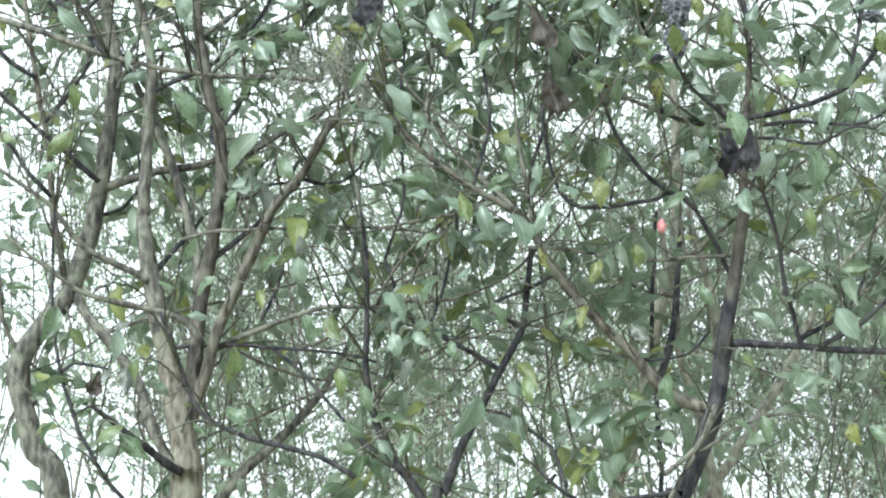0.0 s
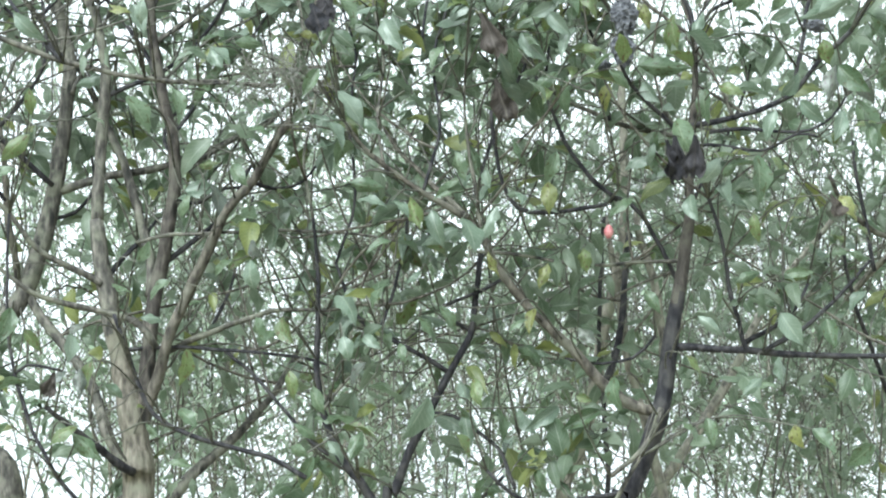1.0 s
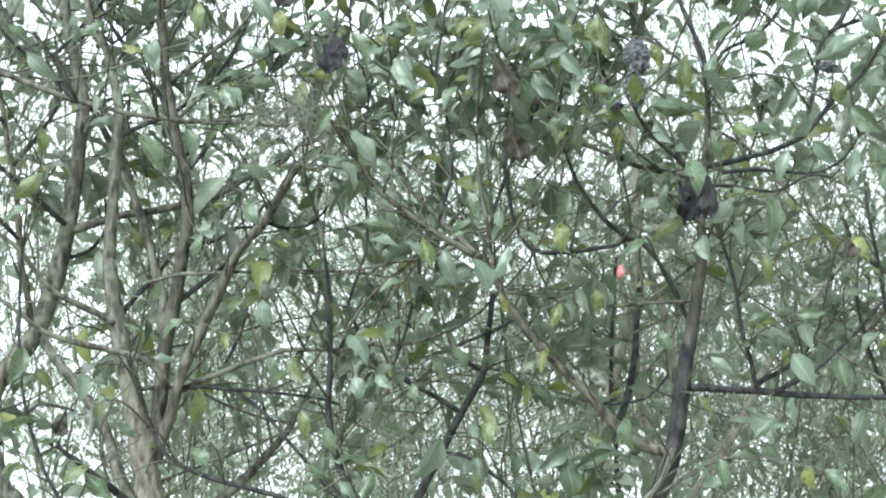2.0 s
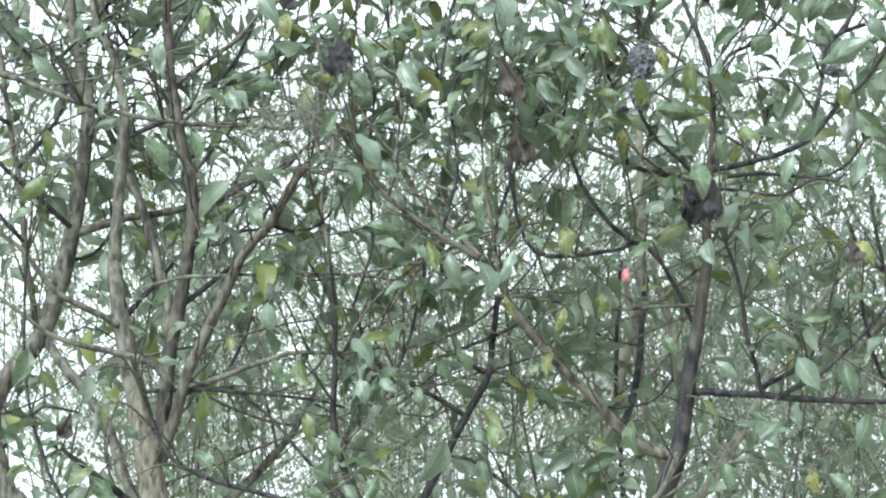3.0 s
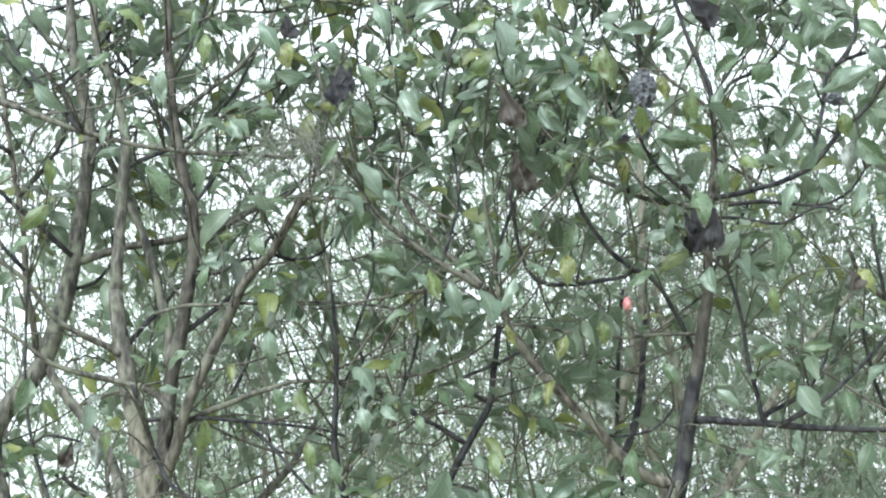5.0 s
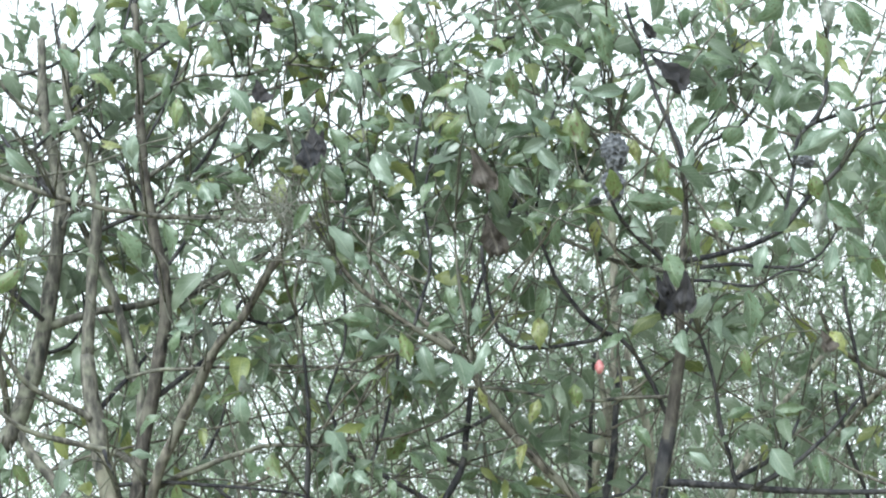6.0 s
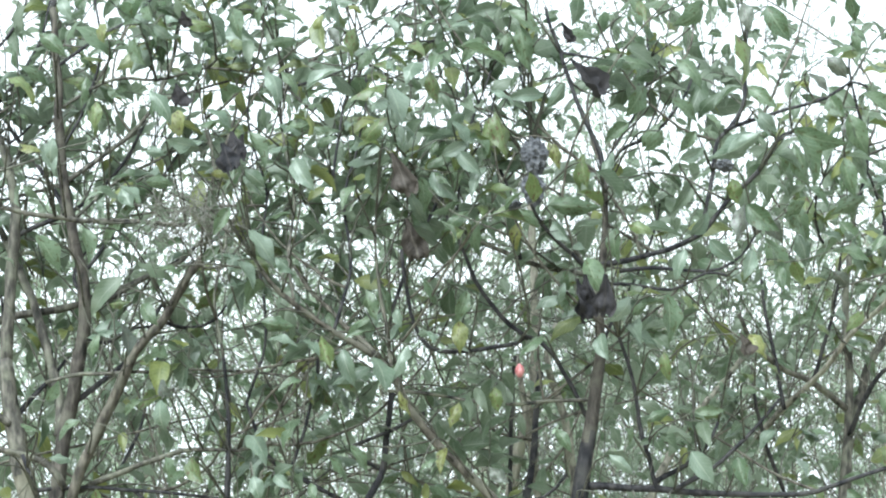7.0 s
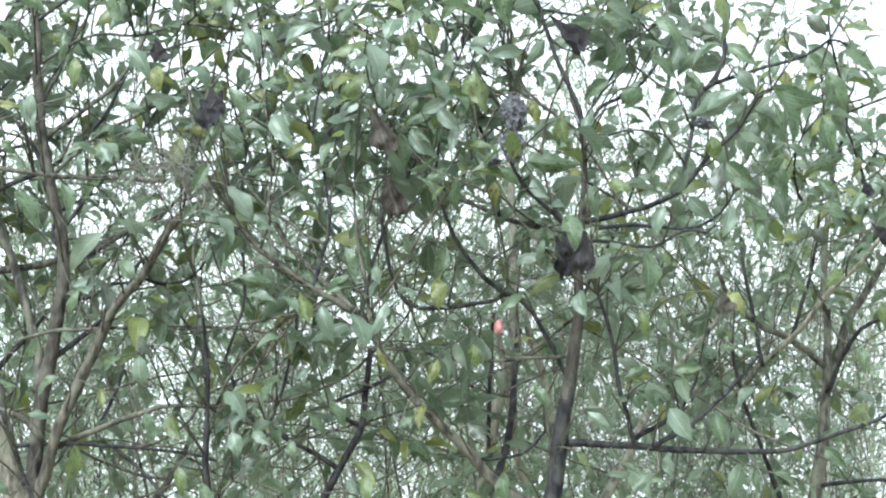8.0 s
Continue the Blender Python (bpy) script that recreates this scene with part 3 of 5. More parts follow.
limb(many_stemmed_tree, BARK_DARK, 0.0059, 0.0034, 9.0, [(-0.887, 8.400, 3.996), (-0.762, 8.365, 4.076), (-0.638, 8.332, 4.139), (-0.550, 8.300, 4.238)])
limb(many_stemmed_tree, BARK_DARK, 0.0068, 0.0035, 8.0, [(-0.795, 8.400, 3.329), (-0.739, 8.437, 3.426), (-0.674, 8.482, 3.543), (-0.557, 8.542, 3.684), (-0.472, 8.600, 3.845)])
limb(many_stemmed_tree, BARK_DARK, 0.0069, 0.0035, 10.0, [(-1.226, 8.500, 3.733), (-1.060, 8.540, 3.944), (-0.960, 8.569, 4.119), (-0.913, 8.600, 4.334)])
limb(many_stemmed_tree, BARK_GREY, 0.0069, 0.0035, 10.0, [(-1.115, 8.500, 3.497), (-1.054, 8.537, 3.668), (-0.972, 8.572, 3.823), (-0.818, 8.615, 3.963), (-0.716, 8.656, 4.143), (-0.649, 8.700, 4.366)])
limb(many_stemmed_tree, BARK_DARK, 0.0059, 0.0034, 10.0, [(-0.856, 8.400, 3.742), (-0.783, 8.432, 3.913), (-0.753, 8.461, 4.086), (-0.786, 8.500, 4.321)])
limb(many_stemmed_tree, BARK_GREY, 0.0068, 0.0035, 8.0, [(-0.826, 8.400, 3.509), (-0.695, 8.463, 3.649), (-0.576, 8.510, 3.733), (-0.420, 8.568, 3.820), (-0.333, 8.600, 3.865)])
limb(many_stemmed_tree, BARK_DARK, 0.0085, 0.0068, 8.0, [(-0.899, 8.400, 4.179), (-0.894, 8.400, 4.234), (-0.892, 8.400, 4.326)])
limb(many_stemmed_tree, BARK_DARK, 0.0061, 0.0035, 10.0, [(-1.283, 8.600, 4.017), (-1.145, 8.631, 4.081), (-1.027, 8.670, 4.243), (-0.997, 8.700, 4.405)])
limb(many_stemmed_tree, BARK_GREY, 0.0059, 0.0034, 7.0, [(-0.867, 8.400, 3.868), (-0.709, 8.373, 3.951), (-0.568, 8.351, 3.945), (-0.410, 8.327, 3.973), (-0.235, 8.300, 3.947)])
limb(many_stemmed_tree, BARK_DARK, 0.0050, 0.0025, 6.0, [(-0.200, 8.300, 3.893), (-0.026, 8.266, 3.937), (0.147, 8.230, 4.016), (0.302, 8.200, 4.024)])
limb(many_stemmed_tree, BARK_GREY, 0.0190, 0.0150, 0.8, [(-0.890, 8.400, 2.270), (-0.932, 8.410, 2.342), (-0.988, 8.430, 2.443), (-1.030, 8.460, 2.570), (-1.123, 8.500, 2.707), (-1.217, 8.540, 2.819), (-1.255, 8.550, 2.900)])
limb(many_stemmed_tree, BARK_BROWN, 0.0125, 0.0068, 5.0, [(-1.268, 8.550, 2.860), (-1.285, 8.500, 3.000), (-1.302, 8.450, 3.130), (-1.315, 8.400, 3.340), (-1.350, 8.350, 3.530), (-1.390, 8.320, 3.800)])
limb(many_stemmed_tree, BARK_DARK, 0.0082, 0.0040, 9.0, [(-1.303, 8.440, 3.150), (-1.370, 8.420, 3.220), (-1.450, 8.390, 3.330), (-1.560, 8.360, 3.400)])
limb(many_stemmed_tree, BARK_DARK, 0.0075, 0.0040, 9.0, [(-1.320, 8.390, 3.370), (-1.230, 8.360, 3.470), (-1.170, 8.340, 3.590), (-1.190, 8.320, 3.760)])
limb(many_stemmed_tree, BARK_DARK, 0.0078, 0.0040, 9.0, [(-1.345, 8.350, 3.500), (-1.440, 8.330, 3.570), (-1.490, 8.300, 3.690), (-1.480, 8.270, 3.830)])
limb(many_stemmed_tree, BARK_GREY, 0.0085, 0.0042, 9.0, [(-1.400, 8.550, 2.660), (-1.450, 8.500, 2.780), (-1.470, 8.450, 2.940), (-1.540, 8.400, 3.080)])
limb(many_stemmed_tree, BARK_DARK, 0.0072, 0.0038, 9.0, [(-1.390, 8.550, 2.510), (-1.300, 8.500, 2.590), (-1.230, 8.450, 2.640), (-1.120, 8.420, 2.620)])
limb(many_stemmed_tree, BARK_DARK, 0.0072, 0.0038, 9.0, [(-1.190, 8.550, 3.110), (-1.110, 8.600, 3.140), (-1.060, 8.640, 3.230), (-1.070, 8.660, 3.330)])
limb(many_stemmed_tree, BARK_DARK, 0.0080, 0.0038, 12.0, [(-1.130, 8.550, 3.600), (-1.210, 8.520, 3.680), (-1.290, 8.480, 3.730), (-1.400, 8.450, 3.850)])
limb(many_stemmed_tree, BARK_DARK, 0.0075, 0.0038, 12.0, [(-1.170, 8.550, 3.790), (-1.090, 8.520, 3.830), (-1.030, 8.480, 3.780), (-0.960, 8.450, 3.830)])
limb(many_stemmed_tree, BARK_GREY, 0.0080, 0.0038, 12.0, [(-1.186, 8.550, 3.870), (-1.260, 8.500, 3.900), (-1.330, 8.460, 3.980), (-1.350, 8.430, 4.120)])
limb(many_stemmed_tree, BARK_DARK, 0.0070, 0.0036, 10.0, [(-0.790, 8.420, 3.140), (-0.720, 8.500, 3.150), (-0.640, 8.580, 3.210), (-0.560, 8.650, 3.220)])
limb(many_stemmed_tree, BARK_DARK, 0.0070, 0.0036, 10.0, [(-0.787, 8.420, 3.280), (-0.830, 8.520, 3.360), (-0.800, 8.620, 3.460), (-0.720, 8.690, 3.520)])
limb(many_stemmed_tree, BARK_DARK, 0.0066, 0.0036, 10.0, [(-0.540, 8.260, 3.170), (-0.470, 8.330, 3.160), (-0.390, 8.400, 3.200), (-0.330, 8.450, 3.290)])

# the dark-stemmed tree
stem(dark_stemmed_tree, BARK_DARK, 0.0081, 0.0719, 1.5, [(0.777, 8.000, 3.535), (0.775, 8.000, 3.416), (0.764, 8.000, 3.275), (0.750, 8.000, 3.129), (0.752, 8.000, 3.011), (0.728, 8.000, 2.866), (0.705, 8.000, 2.754), (0.682, 8.000, 2.621), (0.669, 8.000, 2.511), (0.643, 8.000, 2.402), (0.599, 8.000, 2.287), (0.554, 8.000, 2.178), (0.538, 8.000, 2.121), (0.558, 8.030, 0.955), (0.578, 8.050, -0.060)], upper=(BARK_UMBER, 2.78))
limb(dark_stemmed_tree, BARK_BROWN, 0.0178, 0.0063, 3.0, [(0.652, 8.000, 2.449), (0.609, 7.993, 2.448), (0.546, 7.982, 2.477), (0.479, 7.968, 2.530), (0.403, 7.950, 2.614), (0.327, 7.933, 2.689), (0.262, 7.918, 2.753), (0.184, 7.897, 2.860), (0.142, 7.881, 2.945), (0.077, 7.867, 3.002), (-0.023, 7.849, 3.059), (-0.135, 7.826, 3.137), (-0.200, 7.813, 3.192), (-0.245, 7.800, 3.255)])
limb(dark_stemmed_tree, BARK_BROWN, 0.0087, 0.0050, 5.0, [(0.106, 7.850, 2.986), (0.026, 7.957, 3.079), (-0.023, 8.025, 3.142), (-0.077, 8.100, 3.216), (-0.142, 8.200, 3.322)])
limb(dark_stemmed_tree, BARK_GREY, 0.0071, 0.0032, 5.0, [(0.142, 7.850, 2.937), (0.132, 7.838, 3.049), (0.106, 7.826, 3.162), (0.095, 7.812, 3.290), (0.099, 7.800, 3.403)])
limb(dark_stemmed_tree, BARK_DARK, 0.0089, 0.0048, 6.0, [(0.776, 8.000, 3.467), (0.772, 8.000, 3.552), (0.763, 8.000, 3.620), (0.696, 8.000, 3.783), (0.654, 8.000, 3.923), (0.630, 8.000, 4.004), (0.611, 8.000, 4.069)])
limb(dark_stemmed_tree, BARK_DARK, 0.0065, 0.0033, 6.0, [(0.781, 8.000, 3.556), (0.825, 8.034, 3.632), (0.920, 8.078, 3.684), (1.013, 8.132, 3.790), (1.095, 8.200, 3.950)])
limb(dark_stemmed_tree, BARK_DARK, 0.0089, 0.0063, 5.0, [(0.740, 8.000, 3.283), (0.794, 7.985, 3.283), (0.917, 7.950, 3.306), (1.018, 7.919, 3.338), (1.057, 7.906, 3.365), (1.121, 7.876, 3.446), (1.206, 7.842, 3.525), (1.262, 7.813, 3.607), (1.304, 7.800, 3.628)])
limb(dark_stemmed_tree, BARK_DARK, 0.0064, 0.0065, 6.0, [(1.046, 7.900, 3.357), (1.091, 7.952, 3.547), (1.113, 7.979, 3.650), (1.144, 7.991, 3.682), (1.196, 8.017, 3.771), (1.212, 8.046, 3.880), (1.218, 8.071, 3.979), (1.230, 8.100, 4.094)])
limb(dark_stemmed_tree, BARK_DARK, 0.0064, 0.0039, 6.0, [(1.128, 7.950, 3.670), (1.269, 7.899, 3.713), (1.416, 7.846, 3.743), (1.481, 7.819, 3.785), (1.532, 7.800, 3.763)])
limb(dark_stemmed_tree, BARK_DARK, 0.0064, 0.0032, 5.0, [(0.809, 7.950, 3.251), (0.905, 7.916, 3.255), (1.003, 7.881, 3.239), (1.084, 7.852, 3.236), (1.148, 7.826, 3.269), (1.187, 7.800, 3.326)])
limb(dark_stemmed_tree, BARK_DARK, 0.0113, 0.0056, 3.0, [(0.678, 8.000, 2.631), (0.799, 7.988, 2.625), (0.949, 7.973, 2.611), (1.099, 7.959, 2.598), (1.322, 7.937, 2.594), (1.379, 7.931, 2.608), (1.455, 7.923, 2.636), (1.549, 7.913, 2.662), (1.672, 7.900, 2.716)])
limb(dark_stemmed_tree, BARK_DARK, 0.0080, 0.0049, 4.0, [(0.948, 7.950, 2.609), (1.041, 7.987, 2.663), (1.122, 8.022, 2.725), (1.196, 8.055, 2.795), (1.286, 8.100, 2.895)])
limb(dark_stemmed_tree, BARK_DARK, 0.0081, 0.0039, 4.0, [(0.911, 7.970, 2.615), (0.896, 7.963, 2.634), (0.851, 7.915, 2.798), (0.833, 7.881, 2.917), (0.775, 7.833, 3.072), (0.729, 7.800, 3.179)])
limb(dark_stemmed_tree, BARK_DARK, 0.0081, 0.0049, 4.0, [(0.899, 7.970, 2.638), (0.990, 8.019, 2.690), (1.062, 8.063, 2.756), (1.102, 8.100, 2.828)])
limb(dark_stemmed_tree, BARK_GREY, 0.0081, 0.0050, 6.0, [(0.760, 8.000, 3.247), (0.648, 8.035, 3.271), (0.528, 8.074, 3.315), (0.373, 8.126, 3.407), (0.284, 8.164, 3.508), (0.214, 8.200, 3.618)])
limb(dark_stemmed_tree, BARK_DARK, 0.0073, 0.0047, 5.0, [(0.744, 8.000, 3.247), (0.685, 7.953, 3.289), (0.581, 7.867, 3.371), (0.527, 7.800, 3.453)])
limb(dark_stemmed_tree, BARK_DARK, 0.0057, 0.0039, 5.0, [(0.760, 8.000, 3.216), (0.808, 7.973, 3.219), (0.953, 7.891, 3.186), (1.044, 7.835, 3.219), (1.103, 7.800, 3.206)])
limb(dark_stemmed_tree, BARK_DARK, 0.0065, 0.0055, 4.0, [(0.720, 8.050, 2.821), (0.616, 7.989, 3.010), (0.540, 7.964, 3.061), (0.506, 7.954, 3.042), (0.361, 7.913, 3.012), (0.251, 7.883, 3.018), (0.207, 7.861, 3.080), (0.184, 7.830, 3.185), (0.171, 7.800, 3.288)])
limb(dark_stemmed_tree, BARK_DARK, 0.0072, 0.0047, 4.0, [(0.539, 7.950, 3.053), (0.482, 7.926, 3.092), (0.404, 7.886, 3.174), (0.350, 7.841, 3.287), (0.300, 7.800, 3.387)])
limb(dark_stemmed_tree, BARK_GREY, 0.0057, 0.0049, 4.0, [(0.722, 8.000, 2.883), (0.618, 8.017, 2.879), (0.444, 8.047, 2.878), (0.241, 8.081, 2.917), (0.126, 8.100, 2.929)])
limb(dark_stemmed_tree, BARK_DARK, 0.0089, 0.0047, 4.0, [(0.575, 8.000, 2.225), (0.522, 7.976, 2.205), (0.377, 7.913, 2.179), (0.263, 7.863, 2.177), (0.199, 7.830, 2.215), (0.152, 7.800, 2.260)])
limb(dark_stemmed_tree, BARK_GREY, 0.0097, 0.0064, 3.0, [(0.656, 7.970, 2.449), (0.621, 7.945, 2.366), (0.570, 7.923, 2.300), (0.504, 7.900, 2.250)])
limb(dark_stemmed_tree, BARK_DARK, 0.0048, 0.0033, 4.0, [(0.645, 8.000, 2.665), (0.581, 8.032, 2.603), (0.453, 8.077, 2.592), (0.389, 8.100, 2.612)])
limb(dark_stemmed_tree, BARK_DARK, 0.0057, 0.0033, 7.0, [(0.757, 8.000, 3.046), (0.841, 8.074, 3.211), (0.918, 8.139, 3.361), (0.961, 8.200, 3.513)])
limb(dark_stemmed_tree, BARK_GREY, 0.0056, 0.0033, 8.0, [(-0.136, 7.850, 3.142), (-0.154, 7.928, 3.316), (-0.139, 8.010, 3.503), (-0.175, 8.102, 3.715), (-0.161, 8.200, 3.953)])
limb(dark_stemmed_tree, BARK_DARK, 0.0056, 0.0033, 8.0, [(-0.023, 7.850, 3.060), (0.026, 7.940, 3.268), (0.010, 8.031, 3.491), (0.061, 8.124, 3.721), (0.079, 8.200, 3.917)])
limb(dark_stemmed_tree, BARK_DARK, 0.0056, 0.0033, 8.0, [(0.127, 7.900, 3.061), (0.191, 7.975, 3.275), (0.294, 8.060, 3.515), (0.366, 8.135, 3.741), (0.387, 8.200, 3.953)])
limb(dark_stemmed_tree, BARK_DARK, 0.0057, 0.0033, 7.0, [(0.523, 8.000, 3.299), (0.495, 8.072, 3.518), (0.450, 8.128, 3.687), (0.473, 8.200, 3.917)])
limb(dark_stemmed_tree, BARK_DARK, 0.0048, 0.0033, 7.0, [(0.534, 7.900, 3.477), (0.559, 7.995, 3.687), (0.535, 8.100, 3.924)])
limb(dark_stemmed_tree, BARK_DARK, 0.0048, 0.0025, 9.0, [(-0.027, 8.000, 3.534), (0.008, 8.068, 3.776), (0.077, 8.128, 3.986), (0.181, 8.172, 4.106), (0.217, 8.200, 4.205)])
limb(dark_stemmed_tree, BARK_DARK, 0.0048, 0.0025, 9.0, [(0.338, 8.000, 3.447), (0.376, 8.039, 3.680), (0.466, 8.080, 3.918), (0.570, 8.100, 3.976)])
limb(dark_stemmed_tree, BARK_DARK, 0.0048, 0.0024, 8.0, [(0.659, 8.000, 3.927), (0.745, 7.972, 3.903), (0.875, 7.930, 3.874), (0.956, 7.900, 3.916)])
limb(dark_stemmed_tree, BARK_DARK, 0.0048, 0.0025, 9.0, [(0.774, 8.000, 3.582), (0.887, 8.081, 3.776), (0.932, 8.137, 3.933), (0.926, 8.200, 4.113)])
limb(dark_stemmed_tree, BARK_GREY, 0.0048, 0.0025, 9.0, [(0.170, 8.000, 3.278), (0.208, 8.095, 3.556), (0.247, 8.178, 3.805), (0.338, 8.249, 4.003), (0.359, 8.300, 4.163)])
limb(dark_stemmed_tree, BARK_GREY, 0.0070, 0.0038, 0.5, [(0.500, 7.960, 2.140), (0.545, 7.940, 2.230), (0.590, 7.925, 2.310), (0.632, 7.920, 2.400), (0.646, 7.915, 2.440)])

# the forked sapling
stem(forked_sapling, BARK_DARK, 0.0083, 0.0370, 1.5, [(0.149, 8.250, 2.954), (0.130, 8.250, 2.802), (0.113, 8.250, 2.698), (0.045, 8.250, 2.573), (0.000, 8.250, 2.482), (-0.062, 8.250, 2.370), (-0.115, 8.250, 2.229), (-0.139, 8.250, 2.138), (-0.119, 8.280, 0.962), (-0.099, 8.300, -0.060)])
limb(forked_sapling, BARK_DARK, 0.0150, 0.0050, 4.0, [(-0.140, 8.250, 2.154), (-0.215, 8.243, 2.270), (-0.271, 8.238, 2.337), (-0.324, 8.230, 2.477), (-0.341, 8.222, 2.627), (-0.334, 8.211, 2.845), (-0.352, 8.200, 3.048)])
limb(forked_sapling, BARK_DARK, 0.0117, 0.0051, 4.0, [(-0.134, 8.250, 2.181), (0.011, 8.309, 2.200), (0.145, 8.362, 2.223), (0.214, 8.400, 2.294)])
limb(forked_sapling, BARK_DARK, 0.0050, 0.0066, 3.0, [(0.111, 8.250, 2.715), (0.027, 8.235, 2.771), (0.067, 8.228, 2.799), (0.148, 8.216, 2.831), (0.245, 8.200, 2.877)])
limb(forked_sapling, BARK_DARK, 0.0083, 0.0050, 5.0, [(0.052, 8.250, 2.588), (-0.040, 8.239, 2.646), (-0.157, 8.225, 2.712), (-0.225, 8.217, 2.761), (-0.283, 8.200, 2.911)])
limb(forked_sapling, BARK_DARK, 0.0050, 0.0065, 4.0, [(-0.007, 8.250, 2.472), (0.093, 8.207, 2.441), (0.191, 8.153, 2.353), (0.239, 8.100, 2.234)])
limb(forked_sapling, BARK_GREY, 0.0058, 0.0034, 5.0, [(-0.322, 8.200, 2.474), (-0.242, 8.270, 2.582), (-0.142, 8.330, 2.641), (-0.041, 8.400, 2.735)])
limb(forked_sapling, BARK_DARK, 0.0058, 0.0034, 6.0, [(-0.157, 8.200, 2.708), (-0.108, 8.264, 2.853), (-0.075, 8.333, 3.019), (-0.067, 8.400, 3.188)])
limb(forked_sapling, BARK_GREY, 0.0050, 0.0034, 8.0, [(-0.352, 8.200, 3.048), (-0.380, 8.241, 3.244), (-0.349, 8.283, 3.445), (-0.387, 8.328, 3.667), (-0.426, 8.374, 3.894), (-0.411, 8.400, 4.028)])
limb(forked_sapling, BARK_DARK, 0.0050, 0.0034, 8.0, [(-0.283, 8.200, 2.911), (-0.226, 8.221, 3.120), (-0.245, 8.240, 3.331), (-0.229, 8.262, 3.563), (-0.283, 8.284, 3.798), (-0.267, 8.300, 3.981)])

# the pale slender tree behind
stem(pale_tree, BARK_PALE, 0.0116, 0.0509, 1.5, [(0.666, 9.600, 3.983), (0.671, 9.600, 3.734), (0.676, 9.600, 3.367), (0.660, 9.600, 3.175), (0.598, 9.600, 2.898), (0.547, 9.600, 2.623), (0.497, 9.600, 2.467), (0.446, 9.600, 2.226), (0.466, 9.630, 1.002), (0.486, 9.650, -0.060)])
limb(pale_tree, BARK_PALE, 0.0186, 0.0094, 2.0, [(0.771, 9.200, 2.246), (0.703, 9.233, 2.565), (0.658, 9.249, 2.717), (0.637, 9.266, 2.898), (0.620, 9.278, 3.017), (0.601, 9.290, 3.144), (0.588, 9.300, 3.242)])
limb(pale_tree, BARK_PALE, 0.0167, 0.0113, 2.0, [(0.769, 9.200, 2.749), (0.764, 9.217, 2.853), (0.739, 9.248, 3.037), (0.702, 9.268, 3.157), (0.694, 9.285, 3.258), (0.728, 9.300, 3.349)])
limb(pale_tree, BARK_DARK, 0.0091, 0.0063, 1.0, [(0.562, 9.000, 2.196), (0.562, 8.980, 2.389), (0.551, 8.960, 2.584), (0.539, 8.944, 2.741), (0.547, 8.914, 3.035), (0.559, 8.900, 3.171)])
limb(pale_tree, BARK_DARK, 0.0147, 0.0094, 2.0, [(0.537, 9.100, 2.607), (0.567, 9.122, 2.663), (0.601, 9.147, 2.730), (0.633, 9.206, 2.901), (0.649, 9.260, 3.062), (0.669, 9.300, 3.184)])
limb(pale_tree, BARK_PALE, 0.0207, 0.0099, 2.0, [(0.685, 9.300, 2.206), (0.845, 9.415, 2.454), (0.958, 9.489, 2.615), (1.047, 9.555, 2.768), (1.091, 9.591, 2.857), (1.218, 9.680, 3.068), (1.439, 9.800, 3.330)])

# the grey slanting tree
stem(slanting_tree, BARK_GREY, 0.0076, 0.0610, 1.5, [(1.779, 9.400, 3.760), (1.732, 9.400, 3.433), (1.737, 9.400, 3.249), (1.731, 9.400, 3.088), (1.721, 9.400, 2.974), (1.702, 9.400, 2.775), (1.667, 9.400, 2.617), (1.640, 9.400, 2.430), (1.660, 9.430, 1.093), (1.680, 9.450, -0.060)])
limb(slanting_tree, BARK_GREY, 0.0171, 0.0098, 4.0, [(1.721, 9.400, 2.969), (1.826, 9.493, 3.241), (1.884, 9.525, 3.328), (1.987, 9.581, 3.479), (2.091, 9.642, 3.651), (2.172, 9.700, 3.829)])
limb(slanting_tree, BARK_PALE, 0.0114, 0.0073, 3.0, [(1.408, 9.400, 2.970), (1.507, 9.314, 3.075), (1.608, 9.232, 3.163), (1.698, 9.141, 3.280), (1.776, 9.077, 3.346), (1.854, 9.000, 3.438)])
limb(slanting_tree, BARK_GREY, 0.0123, 0.0064, 4.0, [(1.724, 9.400, 3.066), (1.600, 9.316, 3.143), (1.476, 9.240, 3.187), (1.384, 9.176, 3.243), (1.320, 9.100, 3.344)])
limb(slanting_tree, BARK_DARK, 0.0074, 0.0056, 5.0, [(1.476, 9.200, 3.036), (1.450, 9.200, 3.214), (1.426, 9.200, 3.350), (1.415, 9.200, 3.480)])
limb(slanting_tree, BARK_DARK, 0.0075, 0.0046, 5.0, [(1.592, 9.300, 3.148), (1.662, 9.243, 3.379), (1.686, 9.200, 3.557)])
limb(slanting_tree, BARK_DARK, 0.0095, 0.0055, 4.0, [(1.721, 9.400, 2.969), (1.796, 9.260, 3.140), (1.893, 9.171, 3.202), (1.979, 9.100, 3.227)])
limb(slanting_tree, BARK_DARK, 0.0094, 0.0054, 4.0, [(1.569, 9.300, 2.516), (1.456, 9.130, 2.742), (1.365, 8.987, 2.928), (1.331, 8.900, 3.045)])
limb(slanting_tree, BARK_DARK, 0.0056, 0.0027, 6.0, [(1.696, 9.300, 3.598), (1.620, 9.181, 3.612), (1.567, 8.976, 3.682), (1.568, 8.800, 3.736)])
limb(slanting_tree, BARK_DARK, 0.0075, 0.0055, 5.0, [(1.679, 9.300, 2.648), (1.796, 9.163, 2.650), (1.931, 9.000, 2.630)])
